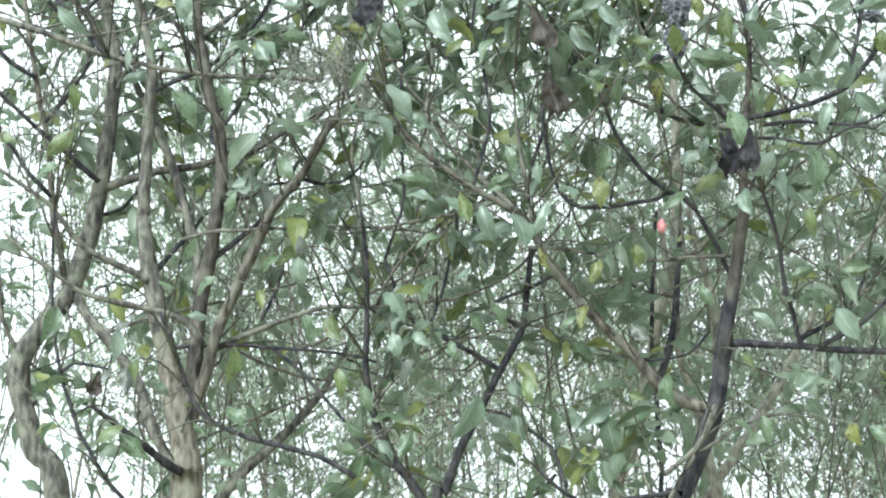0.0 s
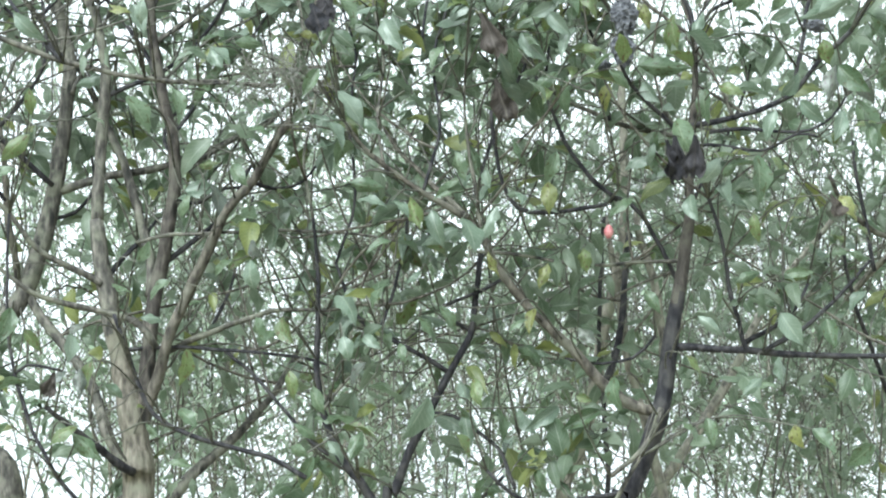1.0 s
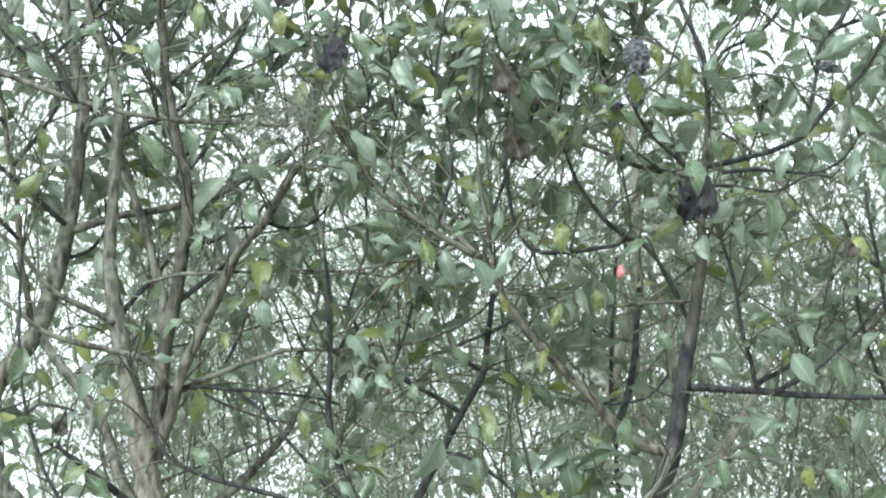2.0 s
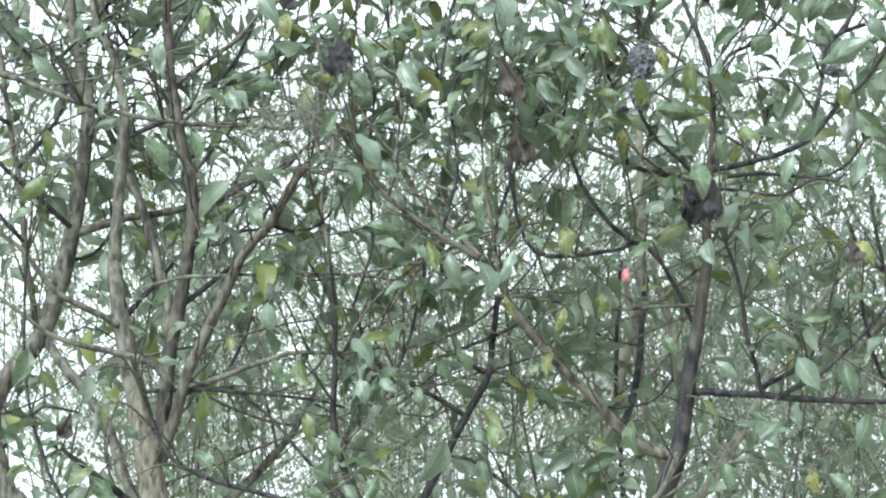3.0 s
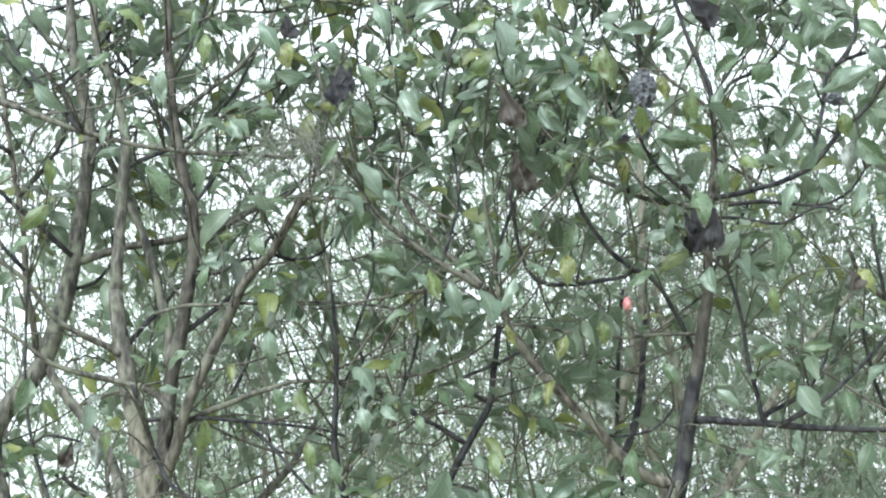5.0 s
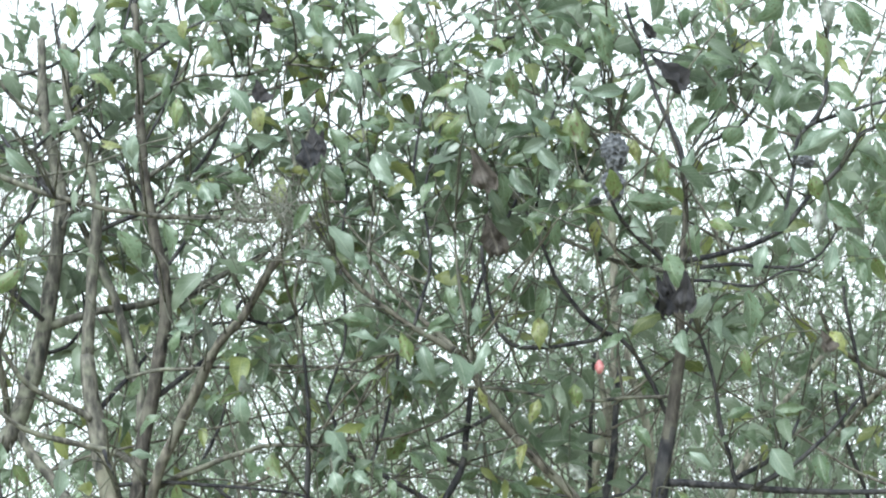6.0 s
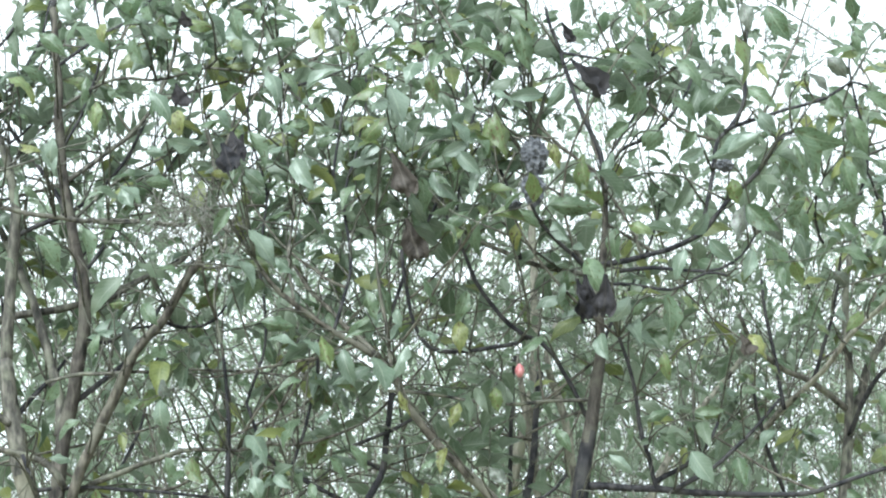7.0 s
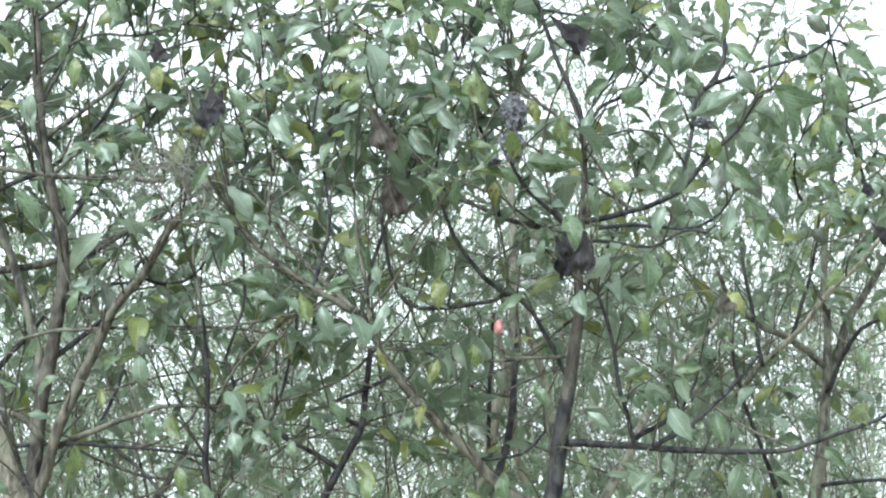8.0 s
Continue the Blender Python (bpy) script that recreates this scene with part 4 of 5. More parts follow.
limb(slanting_tree, BARK_DARK, 0.0076, 0.0037, 3.0, [(1.779, 9.400, 3.760), (1.823, 9.333, 3.945), (1.757, 9.246, 4.184), (1.754, 9.200, 4.312)])
limb(slanting_tree, BARK_DARK, 0.0047, 0.0027, 4.0, [(1.866, 9.300, 3.697), (1.773, 9.091, 3.826), (1.740, 9.000, 3.881)])

# single leaves
leaf(many_stemmed_tree, "g", (-0.857, 7.699, 3.311), (-0.797, 7.714, 3.210), 0.50, -34)
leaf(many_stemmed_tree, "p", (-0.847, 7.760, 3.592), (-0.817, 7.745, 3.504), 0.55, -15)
leaf(many_stemmed_tree, "y", (-0.884, 7.495, 3.507), (-0.831, 7.493, 3.499), 0.80, -29)
leaf(many_stemmed_tree, "o", (-0.715, 7.668, 3.668), (-0.698, 7.672, 3.591), 0.40, -51)
leaf(many_stemmed_tree, "y", (-0.464, 7.537, 3.621), (-0.447, 7.523, 3.553), 0.70, 15)
leaf(many_stemmed_tree, "p", (-0.627, 7.755, 3.462), (-0.592, 7.729, 3.401), 0.75, 13)
leaf(many_stemmed_tree, "o", (-1.102, 7.503, 3.289), (-1.099, 7.531, 3.226), 0.50, -18)
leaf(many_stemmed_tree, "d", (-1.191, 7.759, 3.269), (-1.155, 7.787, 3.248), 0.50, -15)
leaf(many_stemmed_tree, "o", (-1.106, 7.566, 3.174), (-1.184, 7.593, 3.110), 0.45, -16)
leaf(many_stemmed_tree, "g", (-1.185, 7.826, 3.129), (-1.250, 7.838, 3.087), 0.45, 24)
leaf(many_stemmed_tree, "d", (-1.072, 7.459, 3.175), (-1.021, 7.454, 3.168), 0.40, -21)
leaf(many_stemmed_tree, "g", (-0.707, 7.476, 3.283), (-0.689, 7.464, 3.185), 0.35, -43)
leaf(many_stemmed_tree, "p", (-0.556, 7.721, 3.559), (-0.499, 7.711, 3.544), 0.50, 27)
leaf(many_stemmed_tree, "g", (-0.394, 7.777, 3.251), (-0.349, 7.776, 3.295), 0.45, 16)
leaf(many_stemmed_tree, "y", (-0.346, 7.642, 3.473), (-0.317, 7.655, 3.459), 0.60, -21)
leaf(many_stemmed_tree, "g", (-0.570, 7.840, 3.142), (-0.524, 7.811, 3.076), 0.50, 30)
leaf(many_stemmed_tree, "g", (-0.654, 7.457, 2.983), (-0.676, 7.474, 2.923), 0.45, 29)
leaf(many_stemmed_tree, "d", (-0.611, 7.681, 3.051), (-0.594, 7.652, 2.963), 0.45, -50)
leaf(many_stemmed_tree, "g", (-1.207, 7.522, 3.585), (-1.157, 7.550, 3.554), 0.50, -12)
leaf(many_stemmed_tree, "p", (-1.187, 7.752, 3.567), (-1.102, 7.778, 3.496), 0.30, 27)
leaf(many_stemmed_tree, "p", (-1.046, 7.655, 3.653), (-1.016, 7.679, 3.604), 0.40, 54)
leaf(many_stemmed_tree, "g", (-0.890, 7.635, 3.439), (-0.847, 7.641, 3.407), 0.40, 23)
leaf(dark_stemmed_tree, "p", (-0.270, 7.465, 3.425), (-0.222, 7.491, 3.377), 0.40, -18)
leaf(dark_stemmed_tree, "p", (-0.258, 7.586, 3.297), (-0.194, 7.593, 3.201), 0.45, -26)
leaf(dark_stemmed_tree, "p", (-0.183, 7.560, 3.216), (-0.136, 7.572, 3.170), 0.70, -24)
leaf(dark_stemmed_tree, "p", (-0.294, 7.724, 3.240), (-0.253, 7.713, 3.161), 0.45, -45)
leaf(dark_stemmed_tree, "g", (-0.089, 7.510, 3.582), (-0.154, 7.521, 3.561), 0.50, 15)
leaf(dark_stemmed_tree, "g", (-0.070, 7.738, 3.575), (-0.013, 7.713, 3.591), 0.50, 7)
leaf(dark_stemmed_tree, "g", (-0.224, 7.545, 3.031), (-0.135, 7.551, 3.019), 0.40, 34)
leaf(dark_stemmed_tree, "p", (-0.207, 7.710, 3.010), (-0.130, 7.689, 2.987), 0.45, -36)
leaf(dark_stemmed_tree, "p", (-0.109, 7.584, 2.987), (-0.065, 7.566, 2.939), 0.50, -45)
leaf(dark_stemmed_tree, "g", (-0.267, 7.809, 3.638), (-0.223, 7.803, 3.535), 0.40, -32)
leaf(dark_stemmed_tree, "p", (-0.132, 7.599, 3.507), (-0.078, 7.573, 3.413), 0.45, 23)
leaf(dark_stemmed_tree, "p", (-0.446, 7.506, 3.494), (-0.384, 7.532, 3.533), 0.50, -38)
leaf(dark_stemmed_tree, "g", (-0.548, 7.631, 3.449), (-0.473, 7.631, 3.438), 0.45, 35)
leaf(dark_stemmed_tree, "g", (-0.310, 7.560, 3.356), (-0.352, 7.558, 3.280), 0.40, -12)
leaf(dark_stemmed_tree, "g", (-0.511, 7.601, 3.192), (-0.449, 7.630, 3.177), 0.40, -45)
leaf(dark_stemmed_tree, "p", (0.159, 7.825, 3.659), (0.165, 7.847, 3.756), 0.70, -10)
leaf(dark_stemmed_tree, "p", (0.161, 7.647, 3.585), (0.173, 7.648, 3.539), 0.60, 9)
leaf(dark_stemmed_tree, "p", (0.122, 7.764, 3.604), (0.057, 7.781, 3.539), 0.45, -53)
leaf(dark_stemmed_tree, "b", (0.136, 7.222, 3.425), (0.180, 7.226, 3.315), 0.36, 12)
leaf(dark_stemmed_tree, "b", (0.171, 7.206, 3.242), (0.206, 7.235, 3.140), 0.42, 20)
leaf(dark_stemmed_tree, "g", (0.226, 7.710, 3.479), (0.231, 7.715, 3.381), 0.45, -35)
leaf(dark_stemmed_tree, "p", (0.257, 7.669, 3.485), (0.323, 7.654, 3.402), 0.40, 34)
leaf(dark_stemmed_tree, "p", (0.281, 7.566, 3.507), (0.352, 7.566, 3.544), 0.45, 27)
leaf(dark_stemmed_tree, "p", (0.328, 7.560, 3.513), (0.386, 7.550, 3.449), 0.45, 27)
leaf(dark_stemmed_tree, "o", (0.428, 7.819, 3.680), (0.439, 7.799, 3.577), 0.45, 28)
leaf(dark_stemmed_tree, "o", (0.466, 7.833, 3.667), (0.452, 7.834, 3.579), 0.40, -17)
leaf(dark_stemmed_tree, "y", (0.510, 7.785, 3.363), (0.502, 7.811, 3.289), 0.50, 23)
leaf(dark_stemmed_tree, "y", (0.590, 7.727, 3.583), (0.619, 7.740, 3.517), 0.45, 15)
leaf(dark_stemmed_tree, "g", (0.588, 7.697, 3.393), (0.728, 7.723, 3.391), 0.33, 24)
leaf(dark_stemmed_tree, "o", (0.690, 7.699, 3.543), (0.681, 7.716, 3.445), 0.30, 51)
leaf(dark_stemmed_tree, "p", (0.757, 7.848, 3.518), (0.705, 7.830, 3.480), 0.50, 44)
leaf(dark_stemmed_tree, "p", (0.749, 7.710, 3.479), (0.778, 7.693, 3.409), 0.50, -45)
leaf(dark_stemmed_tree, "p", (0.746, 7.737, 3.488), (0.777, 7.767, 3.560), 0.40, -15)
leaf(dark_stemmed_tree, "o", (0.786, 7.472, 3.282), (0.852, 7.450, 3.250), 0.45, 16)
leaf(dark_stemmed_tree, "g", (0.769, 7.643, 3.312), (0.778, 7.646, 3.221), 0.45, 34)
leaf(dark_stemmed_tree, "k", (0.621, 7.240, 3.084), (0.648, 7.250, 2.979), 0.42, -42)
leaf(dark_stemmed_tree, "k", (0.695, 7.182, 3.084), (0.688, 7.195, 2.980), 0.42, 5)
leaf(dark_stemmed_tree, "k", (0.643, 7.240, 3.096), (0.659, 7.267, 2.989), 0.35, 12)
leaf(dark_stemmed_tree, "p", (0.725, 7.726, 3.082), (0.794, 7.728, 3.066), 0.40, -40)
leaf(dark_stemmed_tree, "p", (0.726, 7.695, 3.021), (0.742, 7.671, 2.947), 0.50, 42)
leaf(dark_stemmed_tree, "g", (0.900, 7.567, 3.108), (0.897, 7.558, 2.978), 0.45, -31)
leaf(dark_stemmed_tree, "g", (0.807, 7.614, 3.057), (0.847, 7.618, 3.090), 0.50, 34)
leaf(dark_stemmed_tree, "p", (0.948, 7.507, 3.220), (0.923, 7.513, 3.140), 0.45, 17)
leaf(dark_stemmed_tree, "p", (1.004, 7.837, 3.336), (1.052, 7.844, 3.399), 0.45, 47)
leaf(dark_stemmed_tree, "p", (1.124, 7.450, 3.208), (1.095, 7.427, 3.122), 0.40, -25)
leaf(dark_stemmed_tree, "p", (1.040, 7.702, 3.292), (1.108, 7.725, 3.238), 0.40, 32)
leaf(dark_stemmed_tree, "g", (1.140, 7.623, 3.373), (1.218, 7.606, 3.299), 0.50, 35)
leaf(dark_stemmed_tree, "g", (1.216, 7.839, 3.326), (1.263, 7.832, 3.207), 0.35, -43)
leaf(dark_stemmed_tree, "o", (1.108, 7.688, 3.465), (1.124, 7.702, 3.398), 0.70, 36)
leaf(dark_stemmed_tree, "p", (1.078, 7.550, 3.503), (1.165, 7.522, 3.554), 0.35, 36)
leaf(dark_stemmed_tree, "p", (1.205, 7.822, 3.687), (1.237, 7.800, 3.622), 0.60, -12)
leaf(dark_stemmed_tree, "g", (1.013, 7.714, 3.613), (0.973, 7.742, 3.562), 0.50, -23)
leaf(dark_stemmed_tree, "y", (1.110, 7.466, 2.974), (1.139, 7.444, 2.916), 0.65, 5)
leaf(dark_stemmed_tree, "b", (1.059, 7.292, 2.946), (1.078, 7.296, 2.886), 0.60, -35)
leaf(dark_stemmed_tree, "y", (0.331, 7.763, 3.072), (0.332, 7.748, 2.982), 0.60, 14)
leaf(dark_stemmed_tree, "g", (0.567, 7.739, 3.024), (0.502, 7.726, 2.962), 0.50, 43)
leaf(dark_stemmed_tree, "g", (0.109, 7.847, 3.201), (0.137, 7.848, 3.104), 0.45, -6)
leaf(dark_stemmed_tree, "g", (0.067, 7.754, 3.160), (0.096, 7.742, 3.077), 0.40, 44)
leaf(dark_stemmed_tree, "p", (0.152, 7.569, 3.070), (0.163, 7.571, 3.021), 0.60, 27)
leaf(dark_stemmed_tree, "g", (0.809, 7.594, 3.604), (0.746, 7.609, 3.553), 0.50, -7)
leaf(dark_stemmed_tree, "g", (0.888, 7.451, 3.545), (0.835, 7.454, 3.492), 0.40, -48)
leaf(dark_stemmed_tree, "p", (0.598, 7.668, 3.337), (0.638, 7.639, 3.276), 0.40, 43)
leaf(dark_stemmed_tree, "g", (1.076, 7.680, 3.604), (1.036, 7.693, 3.652), 0.40, 29)
leaf(dark_stemmed_tree, "g", (0.350, 7.640, 3.135), (0.318, 7.651, 3.051), 0.40, -23)
leaf(dark_stemmed_tree, "g", (0.447, 7.636, 3.330), (0.416, 7.652, 3.388), 0.40, 5)
leaf(dark_stemmed_tree, "g", (0.268, 7.728, 3.109), (0.225, 7.724, 3.185), 0.40, 46)
leaf(many_stemmed_tree, "p", (-0.817, 7.762, 2.690), (-0.757, 7.787, 2.678), 0.45, -15)
leaf(many_stemmed_tree, "o", (-0.971, 7.641, 2.371), (-1.040, 7.644, 2.324), 0.55, 26)
leaf(many_stemmed_tree, "g", (-0.989, 7.665, 2.357), (-0.909, 7.661, 2.282), 0.50, -9)
leaf(many_stemmed_tree, "g", (-0.894, 7.743, 2.784), (-0.842, 7.729, 2.756), 0.60, -55)
leaf(many_stemmed_tree, "p", (-0.488, 7.475, 2.805), (-0.477, 7.502, 2.732), 0.80, 51)
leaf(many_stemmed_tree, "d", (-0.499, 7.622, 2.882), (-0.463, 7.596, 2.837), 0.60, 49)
leaf(many_stemmed_tree, "g", (-0.693, 7.645, 2.420), (-0.647, 7.622, 2.368), 0.60, -19)
leaf(many_stemmed_tree, "o", (-0.679, 7.696, 2.593), (-0.701, 7.715, 2.500), 0.40, -50)
leaf(many_stemmed_tree, "o", (-0.954, 7.808, 2.575), (-0.971, 7.838, 2.501), 0.45, 14)
leaf(many_stemmed_tree, "d", (-0.952, 7.523, 2.519), (-0.948, 7.504, 2.442), 0.50, -9)
leaf(many_stemmed_tree, "p", (-1.135, 7.699, 2.329), (-1.140, 7.672, 2.283), 0.60, -47)
leaf(many_stemmed_tree, "p", (-0.987, 7.602, 2.623), (-0.995, 7.576, 2.544), 0.45, -41)
leaf(many_stemmed_tree, "o", (-1.130, 7.680, 2.646), (-1.088, 7.695, 2.591), 0.50, -5)
leaf(many_stemmed_tree, "d", (-0.954, 7.623, 2.655), (-0.990, 7.612, 2.601), 0.50, 36)
leaf(many_stemmed_tree, "b", (-0.983, 7.241, 2.474), (-1.005, 7.251, 2.414), 0.50, -13)
leaf(many_stemmed_tree, "d", (-1.018, 7.729, 2.539), (-1.058, 7.708, 2.486), 0.50, 40)
leaf(many_stemmed_tree, "g", (-1.164, 7.670, 2.706), (-1.200, 7.653, 2.609), 0.40, -40)
leaf(many_stemmed_tree, "g", (-0.805, 7.544, 2.814), (-0.777, 7.564, 2.870), 0.40, 38)
leaf(many_stemmed_tree, "g", (-0.738, 7.840, 2.807), (-0.793, 7.859, 2.755), 0.40, 34)
leaf(many_stemmed_tree, "p", (-0.861, 7.745, 2.461), (-0.913, 7.725, 2.501), 0.40, -46)
leaf(many_stemmed_tree, "g", (-0.717, 7.587, 2.267), (-0.655, 7.591, 2.257), 0.40, -10)
leaf(forked_sapling, "p", (-0.031, 7.795, 2.822), (-0.071, 7.796, 2.787), 0.50, 20)
leaf(forked_sapling, "p", (-0.244, 7.606, 2.615), (-0.227, 7.604, 2.547), 0.70, 11)
leaf(forked_sapling, "p", (-0.191, 7.769, 2.637), (-0.144, 7.740, 2.597), 0.50, 8)
leaf(forked_sapling, "d", (-0.184, 7.789, 2.562), (-0.220, 7.816, 2.499), 0.50, 48)
leaf(forked_sapling, "g", (-0.037, 7.768, 2.690), (0.002, 7.783, 2.613), 0.45, -47)
leaf(forked_sapling, "g", (-0.088, 7.647, 2.599), (-0.075, 7.629, 2.546), 0.50, 27)
leaf(forked_sapling, "g", (-0.496, 7.784, 2.693), (-0.471, 7.772, 2.622), 0.60, 55)
leaf(forked_sapling, "o", (-0.412, 7.604, 2.667), (-0.379, 7.582, 2.597), 0.60, 46)
leaf(forked_sapling, "o", (-0.388, 7.568, 2.516), (-0.375, 7.576, 2.440), 0.50, 38)
leaf(forked_sapling, "p", (-0.009, 7.465, 2.432), (-0.078, 7.494, 2.328), 0.40, -52)
leaf(forked_sapling, "g", (-0.189, 7.522, 2.345), (-0.219, 7.496, 2.267), 0.50, -7)
leaf(forked_sapling, "g", (-0.383, 7.525, 2.302), (-0.335, 7.506, 2.278), 0.60, 35)
leaf(forked_sapling, "g", (-0.331, 7.714, 2.489), (-0.299, 7.705, 2.414), 0.40, 35)
leaf(forked_sapling, "g", (-0.547, 7.570, 2.818), (-0.590, 7.596, 2.780), 0.50, 25)
leaf(forked_sapling, "g", (-0.162, 7.636, 2.691), (-0.130, 7.612, 2.751), 0.40, -46)
leaf(forked_sapling, "g", (-0.108, 7.514, 2.862), (-0.170, 7.506, 2.829), 0.40, 35)
leaf(forked_sapling, "g", (-0.311, 7.511, 2.322), (-0.372, 7.496, 2.361), 0.40, 15)
leaf(dark_stemmed_tree, "y", (0.160, 7.750, 2.871), (0.188, 7.760, 2.804), 0.35, -35)
leaf(dark_stemmed_tree, "y", (0.329, 7.809, 2.848), (0.305, 7.799, 2.777), 0.50, 25)
leaf(dark_stemmed_tree, "o", (0.429, 7.825, 2.892), (0.442, 7.836, 2.826), 0.60, 35)
leaf(dark_stemmed_tree, "y", (0.291, 7.790, 2.715), (0.275, 7.769, 2.643), 0.35, 23)
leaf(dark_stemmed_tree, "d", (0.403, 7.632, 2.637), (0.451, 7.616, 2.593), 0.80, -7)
leaf(dark_stemmed_tree, "p", (0.085, 7.530, 2.928), (0.116, 7.502, 2.834), 0.75, -47)
leaf(dark_stemmed_tree, "g", (0.491, 7.481, 2.485), (0.512, 7.475, 2.398), 0.45, 48)
leaf(dark_stemmed_tree, "o", (0.391, 7.575, 2.442), (0.432, 7.573, 2.429), 0.70, 9)
leaf(dark_stemmed_tree, "o", (0.708, 7.743, 2.578), (0.744, 7.756, 2.502), 0.45, -54)
leaf(dark_stemmed_tree, "g", (0.773, 7.546, 2.732), (0.781, 7.557, 2.686), 0.60, -46)
leaf(dark_stemmed_tree, "g", (0.845, 7.693, 2.772), (0.914, 7.707, 2.797), 0.40, 5)
leaf(dark_stemmed_tree, "g", (0.975, 7.635, 2.788), (1.053, 7.632, 2.791), 0.35, 15)
leaf(dark_stemmed_tree, "p", (0.941, 7.468, 2.654), (0.995, 7.471, 2.572), 0.65, 11)
leaf(dark_stemmed_tree, "g", (1.104, 7.737, 2.675), (1.121, 7.721, 2.594), 0.60, 10)
leaf(dark_stemmed_tree, "g", (0.704, 7.824, 2.397), (0.733, 7.798, 2.343), 0.70, -46)
leaf(dark_stemmed_tree, "g", (0.736, 7.470, 2.371), (0.750, 7.464, 2.295), 0.50, -8)
leaf(dark_stemmed_tree, "y", (0.983, 7.552, 2.359), (1.005, 7.547, 2.300), 0.60, 45)
leaf(dark_stemmed_tree, "g", (1.018, 7.471, 2.340), (1.069, 7.443, 2.273), 0.55, -16)
leaf(dark_stemmed_tree, "g", (1.223, 7.728, 2.322), (1.155, 7.737, 2.268), 0.60, -39)
leaf(dark_stemmed_tree, "g", (1.144, 7.543, 2.833), (1.201, 7.569, 2.816), 0.50, -10)
leaf(dark_stemmed_tree, "o", (1.185, 7.667, 2.922), (1.222, 7.692, 2.890), 0.50, -51)
leaf(dark_stemmed_tree, "o", (0.115, 7.536, 2.491), (0.133, 7.507, 2.410), 0.35, 36)
leaf(dark_stemmed_tree, "o", (0.062, 7.619, 2.345), (0.096, 7.635, 2.280), 0.60, -51)
leaf(dark_stemmed_tree, "o", (0.873, 7.455, 2.925), (0.888, 7.470, 2.852), 0.40, 19)
leaf(dark_stemmed_tree, "p", (0.913, 7.672, 2.505), (0.857, 7.650, 2.450), 0.40, 10)
leaf(dark_stemmed_tree, "g", (0.598, 7.762, 2.763), (0.638, 7.748, 2.696), 0.40, 25)
leaf(dark_stemmed_tree, "p", (0.721, 7.503, 2.651), (0.782, 7.505, 2.599), 0.35, 20)
leaf(dark_stemmed_tree, "g", (0.021, 7.729, 2.715), (0.064, 7.747, 2.642), 0.40, -22)
leaf(dark_stemmed_tree, "g", (0.205, 7.475, 2.606), (0.257, 7.487, 2.638), 0.40, -50)
leaf(many_stemmed_tree, "p", (-0.780, 7.530, 3.950), (-0.750, 7.517, 3.888), 0.60, 11)
leaf(many_stemmed_tree, "k", (-0.421, 7.129, 3.792), (-0.401, 7.145, 3.753), 0.60, 53)
leaf(many_stemmed_tree, "y", (-0.693, 7.758, 3.946), (-0.677, 7.728, 3.884), 0.60, 46)
leaf(many_stemmed_tree, "o", (-0.960, 7.826, 3.804), (-0.900, 7.804, 3.759), 0.60, -33)
leaf(many_stemmed_tree, "y", (-0.886, 7.507, 3.527), (-0.828, 7.519, 3.506), 0.60, -51)
leaf(many_stemmed_tree, "k", (-0.434, 7.119, 3.589), (-0.421, 7.115, 3.525), 0.60, -29)
leaf(many_stemmed_tree, "y", (-0.462, 7.675, 3.666), (-0.449, 7.664, 3.596), 0.80, 15)
leaf(many_stemmed_tree, "o", (-0.676, 7.505, 3.647), (-0.679, 7.505, 3.567), 0.50, 23)
leaf(many_stemmed_tree, "p", (-0.528, 7.464, 3.668), (-0.473, 7.466, 3.575), 0.45, -6)
leaf(many_stemmed_tree, "p", (-0.791, 7.499, 3.539), (-0.798, 7.527, 3.480), 0.70, 32)
leaf(many_stemmed_tree, "o", (-1.027, 7.794, 4.010), (-1.007, 7.821, 3.949), 0.50, -19)
leaf(many_stemmed_tree, "g", (-1.028, 7.661, 3.834), (-0.980, 7.638, 3.738), 0.50, -26)
leaf(many_stemmed_tree, "p", (-0.619, 7.593, 3.427), (-0.562, 7.573, 3.375), 0.70, -51)
leaf(many_stemmed_tree, "g", (-0.799, 7.843, 3.909), (-0.744, 7.829, 3.974), 0.50, -45)
leaf(many_stemmed_tree, "g", (-0.592, 7.734, 3.899), (-0.559, 7.731, 3.819), 0.50, 55)
leaf(many_stemmed_tree, "g", (-0.852, 7.622, 3.878), (-0.775, 7.612, 3.808), 0.40, 19)
leaf(many_stemmed_tree, "g", (-0.956, 7.634, 3.626), (-1.018, 7.630, 3.581), 0.40, 8)
leaf(many_stemmed_tree, "p", (-0.540, 7.757, 3.940), (-0.486, 7.783, 3.913), 0.40, 36)
leaf(dark_stemmed_tree, "g", (-0.307, 7.688, 3.970), (-0.282, 7.665, 3.875), 0.50, 48)
leaf(dark_stemmed_tree, "g", (-0.182, 7.471, 3.899), (-0.107, 7.500, 3.866), 0.40, -41)
leaf(dark_stemmed_tree, "g", (-0.216, 7.544, 3.936), (-0.227, 7.557, 3.877), 0.40, 30)
leaf(dark_stemmed_tree, "p", (-0.208, 7.636, 3.770), (-0.184, 7.618, 3.661), 0.45, -24)
leaf(dark_stemmed_tree, "g", (-0.168, 7.675, 3.779), (-0.131, 7.666, 3.707), 0.50, -28)
leaf(dark_stemmed_tree, "o", (0.040, 7.591, 3.883), (0.029, 7.576, 3.792), 0.50, -44)
leaf(dark_stemmed_tree, "d", (-0.035, 7.648, 3.900), (-0.011, 7.639, 3.844), 0.60, -20)
